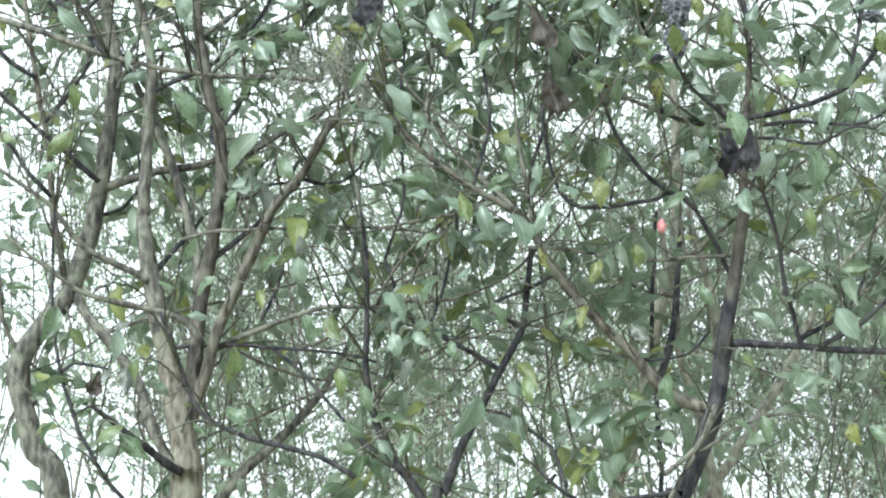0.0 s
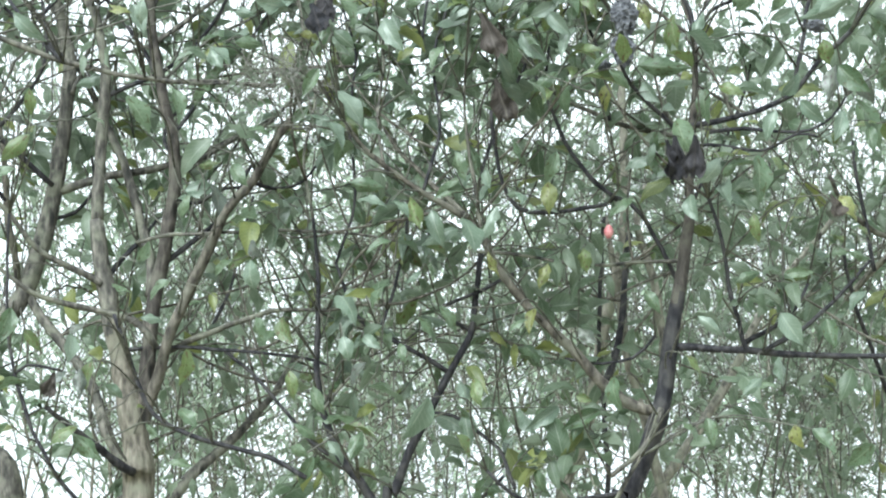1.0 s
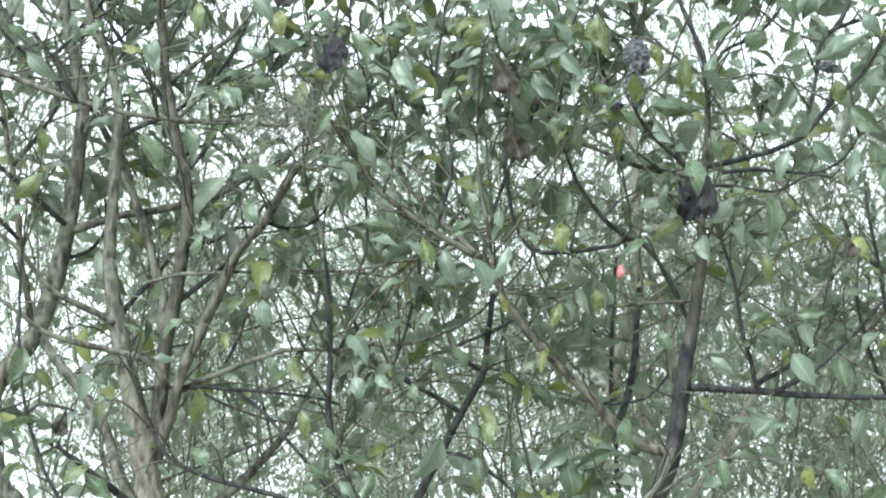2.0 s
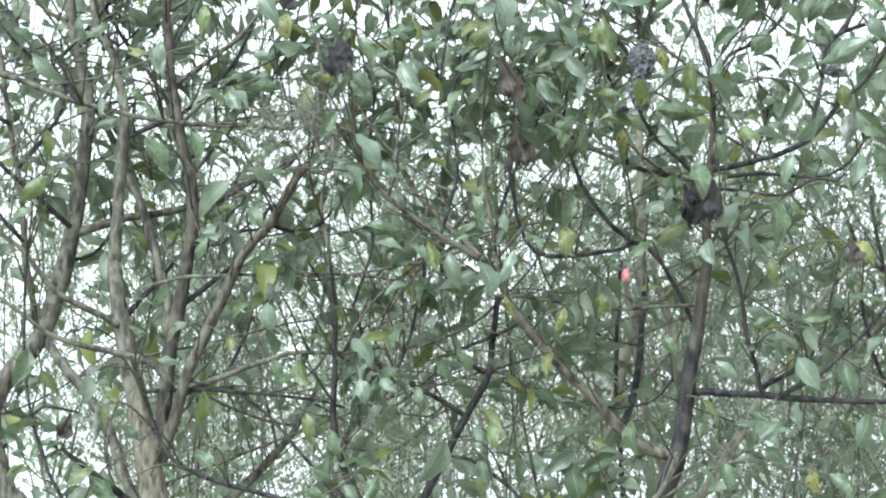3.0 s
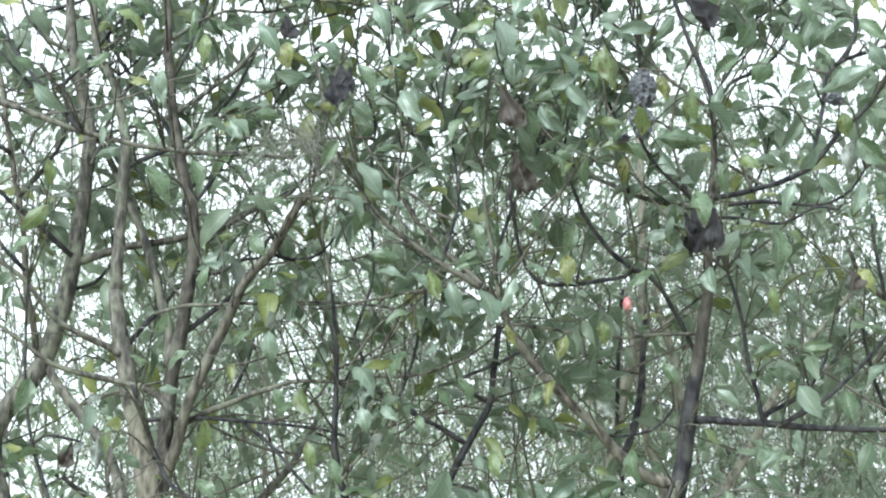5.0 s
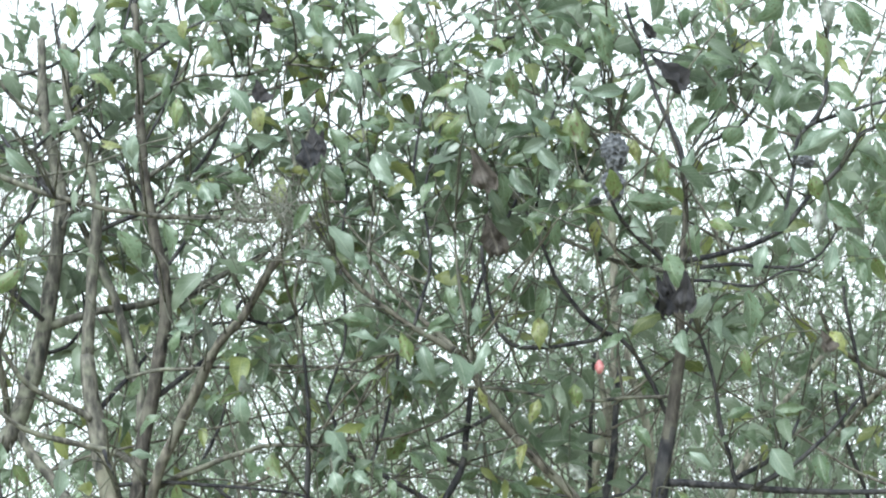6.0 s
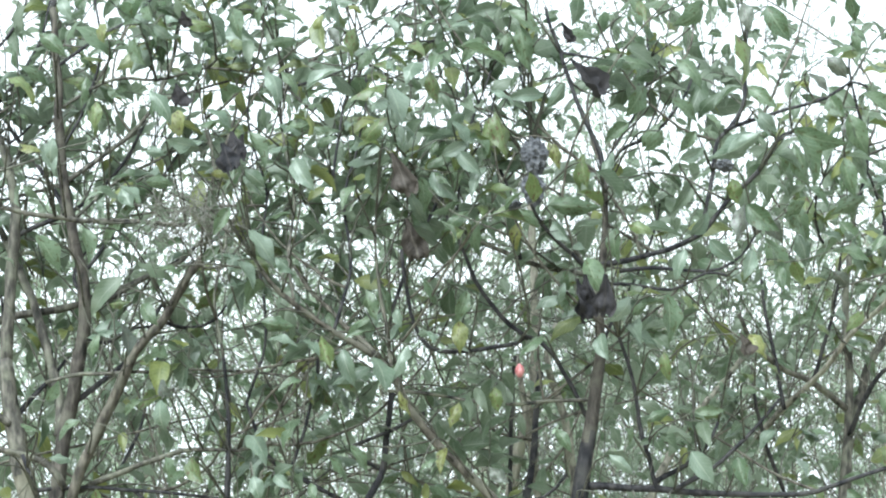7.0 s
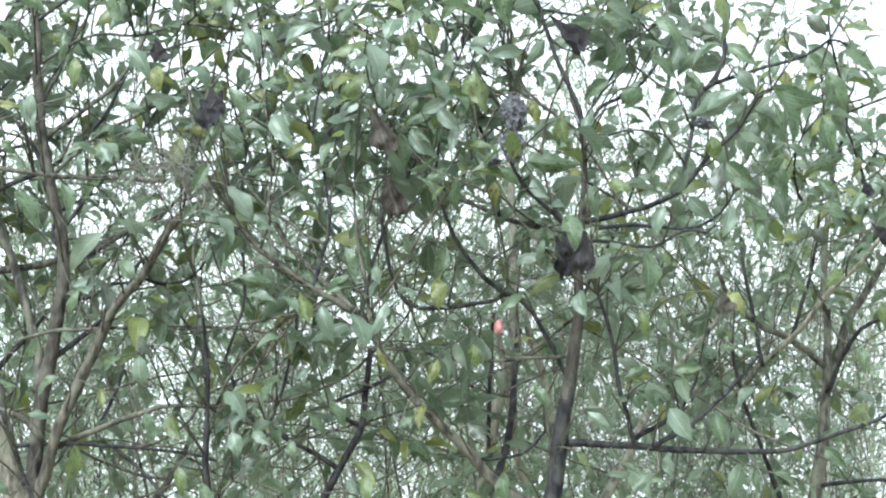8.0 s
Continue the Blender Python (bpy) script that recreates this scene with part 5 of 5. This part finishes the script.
leaf(dark_stemmed_tree, "p", (0.137, 7.646, 3.725), (0.167, 7.618, 3.613), 0.60, -30)
leaf(dark_stemmed_tree, "p", (0.159, 7.489, 3.572), (0.166, 7.503, 3.519), 0.60, -55)
leaf(dark_stemmed_tree, "p", (0.129, 7.769, 3.603), (0.059, 7.758, 3.529), 0.45, 39)
leaf(dark_stemmed_tree, "g", (-0.155, 7.699, 3.634), (-0.080, 7.717, 3.624), 0.50, 49)
leaf(dark_stemmed_tree, "g", (-0.077, 7.454, 3.559), (-0.002, 7.455, 3.544), 0.50, -29)
leaf(dark_stemmed_tree, "p", (-0.265, 7.459, 3.439), (-0.211, 7.470, 3.394), 0.50, 37)
leaf(dark_stemmed_tree, "y", (-0.364, 7.603, 3.464), (-0.321, 7.602, 3.459), 0.50, 33)
leaf(dark_stemmed_tree, "p", (-0.389, 7.843, 3.713), (-0.324, 7.862, 3.661), 0.40, -39)
leaf(dark_stemmed_tree, "p", (-0.393, 7.509, 3.514), (-0.477, 7.504, 3.535), 0.40, -48)
leaf(dark_stemmed_tree, "g", (0.096, 7.758, 3.870), (0.051, 7.740, 3.797), 0.40, 9)
leaf(dark_stemmed_tree, "p", (0.156, 7.461, 3.827), (0.114, 7.477, 3.876), 0.50, 24)
leaf(dark_stemmed_tree, "g", (-0.125, 7.837, 3.917), (-0.212, 7.808, 3.897), 0.35, -9)
leaf(dark_stemmed_tree, "g", (0.037, 7.465, 3.394), (0.006, 7.440, 3.324), 0.40, 27)
leaf(dark_stemmed_tree, "k", (0.630, 7.375, 3.726), (0.713, 7.395, 3.630), 0.50, -35)
leaf(dark_stemmed_tree, "k", (0.601, 7.307, 3.812), (0.627, 7.330, 3.761), 0.50, -26)
leaf(dark_stemmed_tree, "g", (0.787, 7.840, 3.848), (0.902, 7.843, 3.832), 0.35, 5)
leaf(dark_stemmed_tree, "g", (0.868, 7.718, 3.748), (0.816, 7.711, 3.660), 0.50, -48)
leaf(dark_stemmed_tree, "g", (1.048, 7.695, 3.991), (0.961, 7.689, 3.924), 0.45, -49)
leaf(dark_stemmed_tree, "g", (1.245, 7.806, 4.013), (1.306, 7.817, 3.916), 0.55, 20)
leaf(dark_stemmed_tree, "d", (1.178, 7.805, 4.021), (1.188, 7.787, 3.931), 0.50, 22)
leaf(dark_stemmed_tree, "g", (0.970, 7.769, 3.842), (1.032, 7.744, 3.747), 0.50, -9)
leaf(dark_stemmed_tree, "o", (1.134, 7.703, 3.896), (1.150, 7.719, 3.759), 0.40, -46)
leaf(dark_stemmed_tree, "d", (1.357, 7.475, 3.761), (1.406, 7.479, 3.705), 0.60, 31)
leaf(dark_stemmed_tree, "d", (1.315, 7.542, 3.731), (1.362, 7.541, 3.679), 0.50, -24)
leaf(dark_stemmed_tree, "g", (1.154, 7.617, 3.716), (1.225, 7.592, 3.649), 0.40, 16)
leaf(dark_stemmed_tree, "g", (1.386, 7.619, 3.685), (1.419, 7.598, 3.627), 0.70, 41)
leaf(dark_stemmed_tree, "p", (1.190, 7.672, 3.653), (1.236, 7.676, 3.604), 0.70, 17)
leaf(dark_stemmed_tree, "g", (1.272, 7.580, 3.581), (1.408, 7.557, 3.539), 0.30, 51)
leaf(dark_stemmed_tree, "g", (1.268, 7.480, 3.539), (1.305, 7.508, 3.407), 0.45, -38)
leaf(dark_stemmed_tree, "d", (1.483, 7.833, 3.687), (1.495, 7.822, 3.596), 0.40, 46)
leaf(dark_stemmed_tree, "g", (0.507, 7.604, 3.897), (0.532, 7.628, 3.772), 0.50, 11)
leaf(dark_stemmed_tree, "g", (0.464, 7.451, 3.825), (0.453, 7.461, 3.769), 0.50, -10)
leaf(dark_stemmed_tree, "p", (1.160, 7.584, 3.572), (1.042, 7.576, 3.502), 0.35, -41)
leaf(dark_stemmed_tree, "g", (1.326, 7.753, 3.413), (1.270, 7.767, 3.370), 0.50, -50)
leaf(dark_stemmed_tree, "g", (1.291, 7.807, 3.415), (1.333, 7.810, 3.312), 0.45, -28)
leaf(dark_stemmed_tree, "d", (1.112, 7.491, 3.342), (1.084, 7.465, 3.237), 0.40, -25)
leaf(dark_stemmed_tree, "o", (0.434, 7.600, 3.639), (0.461, 7.597, 3.509), 0.45, -20)
leaf(dark_stemmed_tree, "y", (0.597, 7.611, 3.550), (0.611, 7.614, 3.480), 0.50, 5)
leaf(dark_stemmed_tree, "o", (0.665, 7.497, 3.469), (0.679, 7.503, 3.398), 0.50, 13)
leaf(dark_stemmed_tree, "g", (1.437, 7.723, 3.534), (1.465, 7.723, 3.425), 0.40, 52)
leaf(dark_stemmed_tree, "o", (0.244, 7.479, 3.722), (0.265, 7.494, 3.639), 0.50, 6)
leaf(dark_stemmed_tree, "g", (0.268, 7.497, 3.882), (0.225, 7.495, 3.826), 0.50, 53)
leaf(dark_stemmed_tree, "g", (0.407, 7.745, 3.877), (0.353, 7.770, 3.827), 0.50, 14)
leaf(dark_stemmed_tree, "p", (0.309, 7.566, 3.603), (0.351, 7.566, 3.526), 0.50, -41)
leaf(dark_stemmed_tree, "p", (0.413, 7.494, 3.671), (0.476, 7.488, 3.626), 0.40, -38)
leaf(dark_stemmed_tree, "p", (0.571, 7.623, 3.695), (0.473, 7.606, 3.680), 0.35, -22)
leaf(dark_stemmed_tree, "g", (0.735, 7.716, 3.890), (0.645, 7.691, 3.894), 0.35, 11)
leaf(dark_stemmed_tree, "g", (0.820, 7.671, 3.956), (0.861, 7.667, 3.898), 0.40, -39)
leaf(dark_stemmed_tree, "g", (0.957, 7.788, 3.728), (1.024, 7.809, 3.665), 0.50, -10)
leaf(dark_stemmed_tree, "g", (0.479, 7.631, 3.944), (0.563, 7.609, 3.870), 0.40, -5)
leaf(dark_stemmed_tree, "g", (0.864, 7.777, 3.578), (0.918, 7.756, 3.640), 0.40, -6)
leaf(dark_stemmed_tree, "p", (0.944, 7.550, 3.487), (1.009, 7.548, 3.519), 0.40, 38)
leaf(dark_stemmed_tree, "p", (0.624, 7.481, 3.689), (0.572, 7.510, 3.631), 0.35, -33)
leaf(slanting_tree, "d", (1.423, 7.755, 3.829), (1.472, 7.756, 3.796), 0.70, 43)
leaf(slanting_tree, "g", (1.365, 8.132, 3.683), (1.402, 8.143, 3.557), 0.50, -8)
leaf(slanting_tree, "g", (1.474, 7.814, 3.688), (1.525, 7.830, 3.580), 0.40, 42)
leaf(slanting_tree, "g", (1.575, 8.126, 3.833), (1.678, 8.136, 3.749), 0.40, -18)
leaf(slanting_tree, "g", (1.462, 7.760, 3.536), (1.439, 7.776, 3.449), 0.40, 32)
leaf(slanting_tree, "g", (1.605, 8.116, 3.625), (1.654, 8.109, 3.548), 0.50, -26)
leaf(slanting_tree, "g", (1.293, 7.809, 3.432), (1.342, 7.826, 3.325), 0.40, 9)
leaf(slanting_tree, "g", (1.274, 8.148, 3.390), (1.330, 8.131, 3.242), 0.40, 17)
leaf(slanting_tree, "d", (1.214, 7.858, 3.404), (1.270, 7.857, 3.322), 0.60, 5)
leaf(slanting_tree, "k", (1.530, 7.667, 3.350), (1.533, 7.644, 3.284), 0.50, -53)
leaf(slanting_tree, "g", (1.457, 7.933, 3.392), (1.509, 7.908, 3.313), 0.40, 7)
leaf(slanting_tree, "k", (1.569, 7.759, 3.227), (1.613, 7.782, 3.170), 0.60, -46)
leaf(slanting_tree, "d", (1.400, 7.757, 3.208), (1.442, 7.777, 3.170), 0.60, 43)
leaf(slanting_tree, "g", (1.364, 7.933, 3.498), (1.419, 7.931, 3.439), 0.40, -28)
leaf(slanting_tree, "g", (1.574, 8.125, 3.514), (1.468, 8.097, 3.457), 0.35, -32)
leaf(slanting_tree, "g", (1.581, 7.784, 3.346), (1.516, 7.762, 3.264), 0.40, 26)
leaf(slanting_tree, "y", (1.229, 8.160, 3.103), (1.255, 8.139, 3.026), 0.70, -23)
leaf(slanting_tree, "d", (1.141, 7.894, 3.035), (1.171, 7.903, 2.975), 0.70, 24)
leaf(slanting_tree, "g", (1.575, 7.997, 2.906), (1.581, 7.996, 2.835), 0.60, 20)
leaf(slanting_tree, "g", (1.179, 8.236, 2.739), (1.185, 8.214, 2.653), 0.65, -39)
leaf(slanting_tree, "p", (0.983, 7.855, 2.584), (0.989, 7.848, 2.504), 0.50, -35)
leaf(slanting_tree, "p", (1.316, 8.116, 2.731), (1.352, 8.089, 2.665), 0.80, -54)
leaf(slanting_tree, "o", (1.554, 7.935, 2.733), (1.580, 7.918, 2.641), 0.60, -55)
leaf(slanting_tree, "o", (1.634, 7.973, 3.038), (1.646, 7.991, 2.959), 0.60, -7)
leaf(slanting_tree, "o", (1.365, 8.127, 2.645), (1.408, 8.150, 2.585), 0.60, -40)
leaf(slanting_tree, "o", (1.382, 7.969, 3.097), (1.413, 7.966, 3.063), 0.60, -28)
leaf(slanting_tree, "p", (1.266, 8.077, 2.802), (1.223, 8.064, 2.742), 0.50, 29)
leaf(slanting_tree, "g", (1.345, 7.971, 2.786), (1.416, 7.951, 2.744), 0.40, -46)
leaf(slanting_tree, "g", (1.223, 8.029, 2.911), (1.148, 8.044, 2.894), 0.30, 11)
leaf(slanting_tree, "g", (1.498, 8.220, 2.644), (1.553, 8.208, 2.584), 0.40, 31)
leaf(slanting_tree, "o", (1.509, 7.905, 3.121), (1.457, 7.896, 3.062), 0.50, 5)
leaf(many_stemmed_tree, "k", (-0.296, 7.326, 3.513), (-0.279, 7.309, 3.422), 0.50, 7)
leaf(many_stemmed_tree, "k", (-0.310, 7.124, 3.429), (-0.286, 7.099, 3.347), 0.50, 14)
leaf(many_stemmed_tree, "k", (-0.277, 7.250, 3.462), (-0.307, 7.240, 3.397), 0.40, 35)
leaf(many_stemmed_tree, "k", (-0.268, 7.413, 3.527), (-0.276, 7.428, 3.468), 0.40, 21)
leaf(many_stemmed_tree, "k", (-0.307, 7.432, 3.469), (-0.284, 7.439, 3.439), 0.60, 15)
leaf(dark_stemmed_tree, "g", (0.659, 7.352, 3.166), (0.702, 7.336, 3.068), 0.48, 42)
leaf(dark_stemmed_tree, "p", (0.785, 7.451, 3.076), (0.722, 7.447, 3.012), 0.40, -43)

finish(many_stemmed_tree, TWIG, leaf_share=0.85, clear=0.97, girth=1.2, twigs=1.45, shoots=18)
finish(dark_stemmed_tree, TWIG, leaf_share=0.9, twigs=1.6, shoots=24)
finish(forked_sapling, TWIG, leaf_share=0.85, twigs=1.9, shoots=16)
finish(pale_tree, TWIG, leaf_share=0.6, twigs=1.3, shoots=8)
finish(slanting_tree, TWIG, leaf_share=0.75, twigs=2.2, shoots=10)


# ---- the thicket and the far wood ----
def shrub_shoots(tubes, pos, axis, x, y, z1, whip, n, size, radius, hang, droop):
    """One whippy plant: returns its stem line; side whips go to tubes, leaves to pos and axis."""
    lean = rng.normal(0, 0.12, 2)
    sway = rng.normal(0, 0.03 * z1 ** 0.8, (4, 2))
    trunk = smooth_line([(x, y, 0)] + [(x + lean[0] * z1 * k + sway[i][0], y + lean[1] * z1 * k + sway[i][1], z1 * k) for i, k in enumerate((0.35, 0.55, 0.75, 1.0))], 0.25)
    for _ in range(whip):
        s = trunk[int(rng.uniform(0.48, 1.0) * (len(trunk) - 1))]
        d = rng.normal(0, 1, 3)
        d[2] = abs(d[2]) * 0.9 + 0.35
        d /= np.linalg.norm(d)
        ln = z1 * rng.uniform(0.1, 0.28)
        e = s + d * ln
        tip = e + np.array([d[0], d[1], d[2] - hang]) * ln * 0.6
        w = smooth_line([s, (s + e) / 2 + rng.normal(0, 0.03, 3), e, tip], ln * 0.3)
        tubes.add(w, np.linspace(radius * 0.3, radius * 0.1, len(w)), 3)
        i = np.minimum(rng.random(n) * (len(w) - 1), len(w) - 1.01)
        lo = i.astype(int)
        pos.append(w[lo] + (w[lo + 1] - w[lo]) * (i - lo)[:, None] + rng.normal(0, size * 0.5, (n, 3)))
        way = rng.normal(0, 1, (n, 3))
        way[:, 2] -= droop
        axis.append(way)
    return trunk


def shrub_foliage(owner, forms, pos, axis, size, width, leaf_mat):
    pos, axis = np.concatenate(pos), np.concatenate(axis)
    normal = rng.normal(0, 0.6, pos.shape) + np.array([0, -0.4, 0.7])
    part("foliage", leaves_mesh("foliage", forms, pos, axis, normal, rng.uniform(0.6, 1.3, len(pos)) * size, rng.uniform(0.7, 1.3, len(pos)) * width, leaf_mat), owner, kind="stuff")


def thicket(label, count, xs, ys, top, whip, leaves_each, size, width, leaf_mat, wood_mat, forms, radius, hang=0.5, droop=0.5):
    """Shrubs too many and too far to tell apart. top(x): height of the tips."""
    owner = new("thicket")
    owner.matrix_basis = Matrix.Translation(((xs[0] + xs[1]) / 2, (ys[0] + ys[1]) / 2, 0))
    tagged(owner, label=label, category="shrubs", kind="stuff")
    tubes, pos, axis = Tubes(), [], []
    for place in range(count):
        x, y = xs[0] + (xs[1] - xs[0]) * (place + rng.random()) / count, rng.uniform(*ys)
        trunk = shrub_shoots(tubes, pos, axis, x, y, top(x) * rng.uniform(0.62, 1.0), whip, leaves_each, size, radius, hang, droop)
        tubes.add(trunk, np.linspace(radius, radius * 0.25, len(trunk)), 5)
    part("brushwood", tubes.mesh("brushwood", wood_mat), owner, kind="stuff")
    shrub_foliage(owner, forms, pos, axis, size, width, leaf_mat)


def shrubs(label, count, xs, ys, top, whip, leaves_each, size, width, leaf_mat, wood_mat, forms, radius, hang=0.5, droop=0.6):
    """Single tall shrubs between the trees."""
    for place in range(count):
        x, y = xs[0] + (xs[1] - xs[0]) * (place + rng.random()) / count, rng.uniform(*ys)
        owner = new("shrub")
        owner.matrix_basis = Matrix.Translation((x, y, 0))
        tagged(owner, label=label, category="shrub", group="tall shrubs behind the trees")
        tubes, pos, axis = Tubes(), [], []
        trunk = shrub_shoots(tubes, pos, axis, x, y, top * rng.uniform(0.62, 1.0), whip, leaves_each, size, radius, hang, droop)
        v, q = tube(trunk, np.linspace(radius, radius * 0.25, len(trunk)), 6)
        part("stem", mesh_from("stem", v, q, wood_mat), owner)
        part("brushwood", tubes.mesh("brushwood", wood_mat), owner, kind="stuff")
        shrub_foliage(owner, forms, pos, axis, size, width, leaf_mat)


def hump(x):
    return 6.3 + 0.3 * math.sin(1.7 * x + 0.6) + 0.2 * math.sin(4.1 * x) - 1.2 * max(0.0, min(1.0, x - 1.2))


thicket("dense grey-green thicket of thin stems and small leaves, haze in the leaf colour", 19, (-0.9, 2.3), (11.0, 13.5), hump, 28, 27, 0.026, 0.3, HAZED_THICKET_LEAF, BARK_GREY, SMALL, 0.006)
thicket("thin-stemmed shrubs with small leaves paled by painted haze", 8, (2.2, 3.3), (11.0, 13.5), hump, 26, 27, 0.026, 0.3, HAZED_THICKET_LEAF, BARK_GREY, SMALL, 0.006)
shrubs("leafy understorey shrub with oval green leaves", 7, (-0.75, 2.1), (9.4, 10.6), 6.0, 28, 8, 0.08, 0.4, CROWN_LEAF, TWIG, CHEAP, 0.006)
shrubs("sparse tall shrub with hanging oval green leaves", 13, (-2.1, -0.75), (9.4, 10.6), 6.0, 20, 6, 0.08, 0.4, CROWN_LEAF, TWIG, CHEAP, 0.006)
thicket("tall feathery whips with narrow hanging leaves", 15, (2.35, 4.3), (14.0, 17.0), lambda x: 8.2, 28, 13, 0.065, 0.13, HAZED_THICKET_LEAF, BARK_PALE, STRIP, 0.007)
thicket("distant green trees against the sky, lightened by haze in the leaf colour", 68, (-5.2, 7.2), (35.5, 38.5), lambda x: 10.8 + 1.0 * math.sin(x), 34, 34, 0.12, 0.24, HAZED_FAR_LEAF, BARK_PALE, STRIP, 0.035, hang=0.9, droop=1.3)


# ---- what hangs in the branches ----
def crumpled(owner, at, size, label):
    """A hanging clump of dried, matted leaves."""
    bm = bmesh.new()
    bmesh.ops.create_icosphere(bm, subdivisions=4, radius=1)
    for v in bm.verts:
        p = v.co.normalized()
        n = 0.35 * noise.noise(p * 2.2 + Vector(at)) + 0.22 * abs(noise.noise(p * 6 + Vector(at))) + 0.14 * noise.noise(p * 13)
        p = p * (0.85 + n)
        v.co = Vector((p.x * size[0], p.y * size[1], p.z * size[2])) + Vector(at)
    me = bpy.data.meshes.new("withered_clump")
    bm.to_mesh(me)
    bm.free()
    me.materials.append(CLUMP)
    clump = part("withered_clump", me, owner, label)
    wood_points = np.concatenate(TREES[owner]["lines"])
    near = wood_points[int(np.argmin(np.linalg.norm(wood_points - np.array(at), axis=1)))]
    top = np.array(at) + np.array([0, 0, size[2] * 0.6])
    line = smooth_line([near, (near + top) / 2 + np.array([0.01, 0.0, 0.06]), top], 0.04)
    v, q = tube(line, np.linspace(0.0035, 0.002, len(line)), 5)
    part("stalk", mesh_from("stalk", v, q, TWIG), clump)


def clump_material():
    m, n, l, bsdf = material("matted_dry_leaves")
    co = n.new("ShaderNodeTexCoord")
    a = n.new("ShaderNodeTexVoronoi")
    a.inputs["Scale"].default_value = 70
    l.new(co.outputs["Object"], a.inputs["Vector"])
    c = ramp(n, [(0.0, (0.02, 0.021, 0.024)), (0.5, (0.06, 0.061, 0.068)), (1.0, (0.115, 0.117, 0.125))])
    l.new(a.outputs["Distance"], c.inputs["Fac"])
    l.new(c.outputs[0], bsdf.inputs["Base Color"])
    bsdf.inputs["Roughness"].default_value = 0.9
    bsdf.inputs["Specular IOR Level"].default_value = 0.1
    bump = n.new("ShaderNodeBump")
    bump.inputs["Distance"].default_value = 0.01
    l.new(a.outputs["Distance"], bump.inputs["Height"])
    l.new(bump.outputs[0], bsdf.inputs["Normal"])
    return m


def red_bud(owner, at, size):
    """A small red bud of overlapping scales, placed to meet its shoot only in the camera's view."""
    m, n, l, bsdf = material("red_petal")
    co = n.new("ShaderNodeTexCoord")
    a = n.new("ShaderNodeTexNoise")
    a.inputs["Scale"].default_value = 60
    l.new(co.outputs["Object"], a.inputs["Vector"])
    c = ramp(n, [(0.35, (0.17, 0.035, 0.04)), (0.65, (0.32, 0.14, 0.14))])
    l.new(a.outputs["Fac"], c.inputs["Fac"])
    l.new(c.outputs[0], bsdf.inputs["Base Color"])
    bsdf.inputs["Roughness"].default_value = 0.5
    bm = bmesh.new()
    for k in range(6):
        turn = Matrix.Rotation(k * 2 * math.pi / 6, 4, "Z")
        grid = [[bm.verts.new(Vector(at) + turn @ Vector((size * (0.34 * math.sin(math.pi * (0.12 + 0.8 * j / 5)) + 0.02 * (k % 2)) * math.cos(s), size * 0.36 * math.sin(s) * math.sin(math.pi * (0.1 + 0.85 * j / 5)), size * (j / 5 - 0.5)))) for s in (-0.75, -0.35, 0, 0.35, 0.75)] for j in range(6)]
        for j in range(5):
            for i in range(4):
                bm.faces.new((grid[j][i], grid[j][i + 1], grid[j + 1][i + 1], grid[j + 1][i]))
    me = bpy.data.meshes.new("red_bud")
    bm.to_mesh(me)
    bm.free()
    me.materials.append(m)
    part("bud", me, owner, "small red bud, set nearer the camera than its shoot")


def tangle(owner, at, spread, count):
    """A fuzz of fine pale dry twigs."""
    tubes = Tubes()
    for _ in range(count):
        p = np.array(at) + rng.normal(0, 0.45, 3) * np.array(spread)
        d = rng.normal(0, 1, 3)
        d *= rng.uniform(0.03, 0.09) / np.linalg.norm(d)
        line = smooth_line([p - d, p + rng.normal(0, 0.012, 3), p + d], 0.02)
        tubes.add(line, np.full(len(line), rng.uniform(0.0007, 0.0014)), 4)
    part("dry_tangle", tubes.mesh("dry_tangle", DRY_TWIG), owner, "tangle of fine pale dry twigs", kind="stuff")


CLUMP = clump_material()
crumpled(dark_stemmed_tree, (0.532, 7.450, 3.471), (0.035, 0.031, 0.058), "matted grey-brown clump of dried leaves")
crumpled(dark_stemmed_tree, (0.527, 7.450, 3.378), (0.031, 0.028, 0.050), "matted grey-brown clump of dried leaves")
crumpled(dark_stemmed_tree, (0.472, 7.450, 3.335), (0.022, 0.020, 0.015), "small dark clump of dried leaves")
crumpled(dark_stemmed_tree, (1.054, 7.450, 3.443), (0.026, 0.024, 0.019), "small grey clump of dried leaves")
red_bud(pale_tree, (0.496, 7.700, 2.918), 0.038)
tangle(many_stemmed_tree, (-0.426, 7.800, 3.380), (0.16, 0.15, 0.14), 150)

# ---- taller shoots behind the dark-stemmed tree ----
shrubs("tall shrub with a crown of oval green leaves", 5, (-0.1, 1.6), (9.6, 10.8), 6.2, 24, 8, 0.08, 0.4, CROWN_LEAF, TWIG, CHEAP, 0.006)
shrubs("slender tall shrub with oval green leaves", 5, (0.75, 1.6), (9.8, 10.8), 6.6, 24, 8, 0.08, 0.4, CROWN_LEAF, TWIG, CHEAP, 0.006)
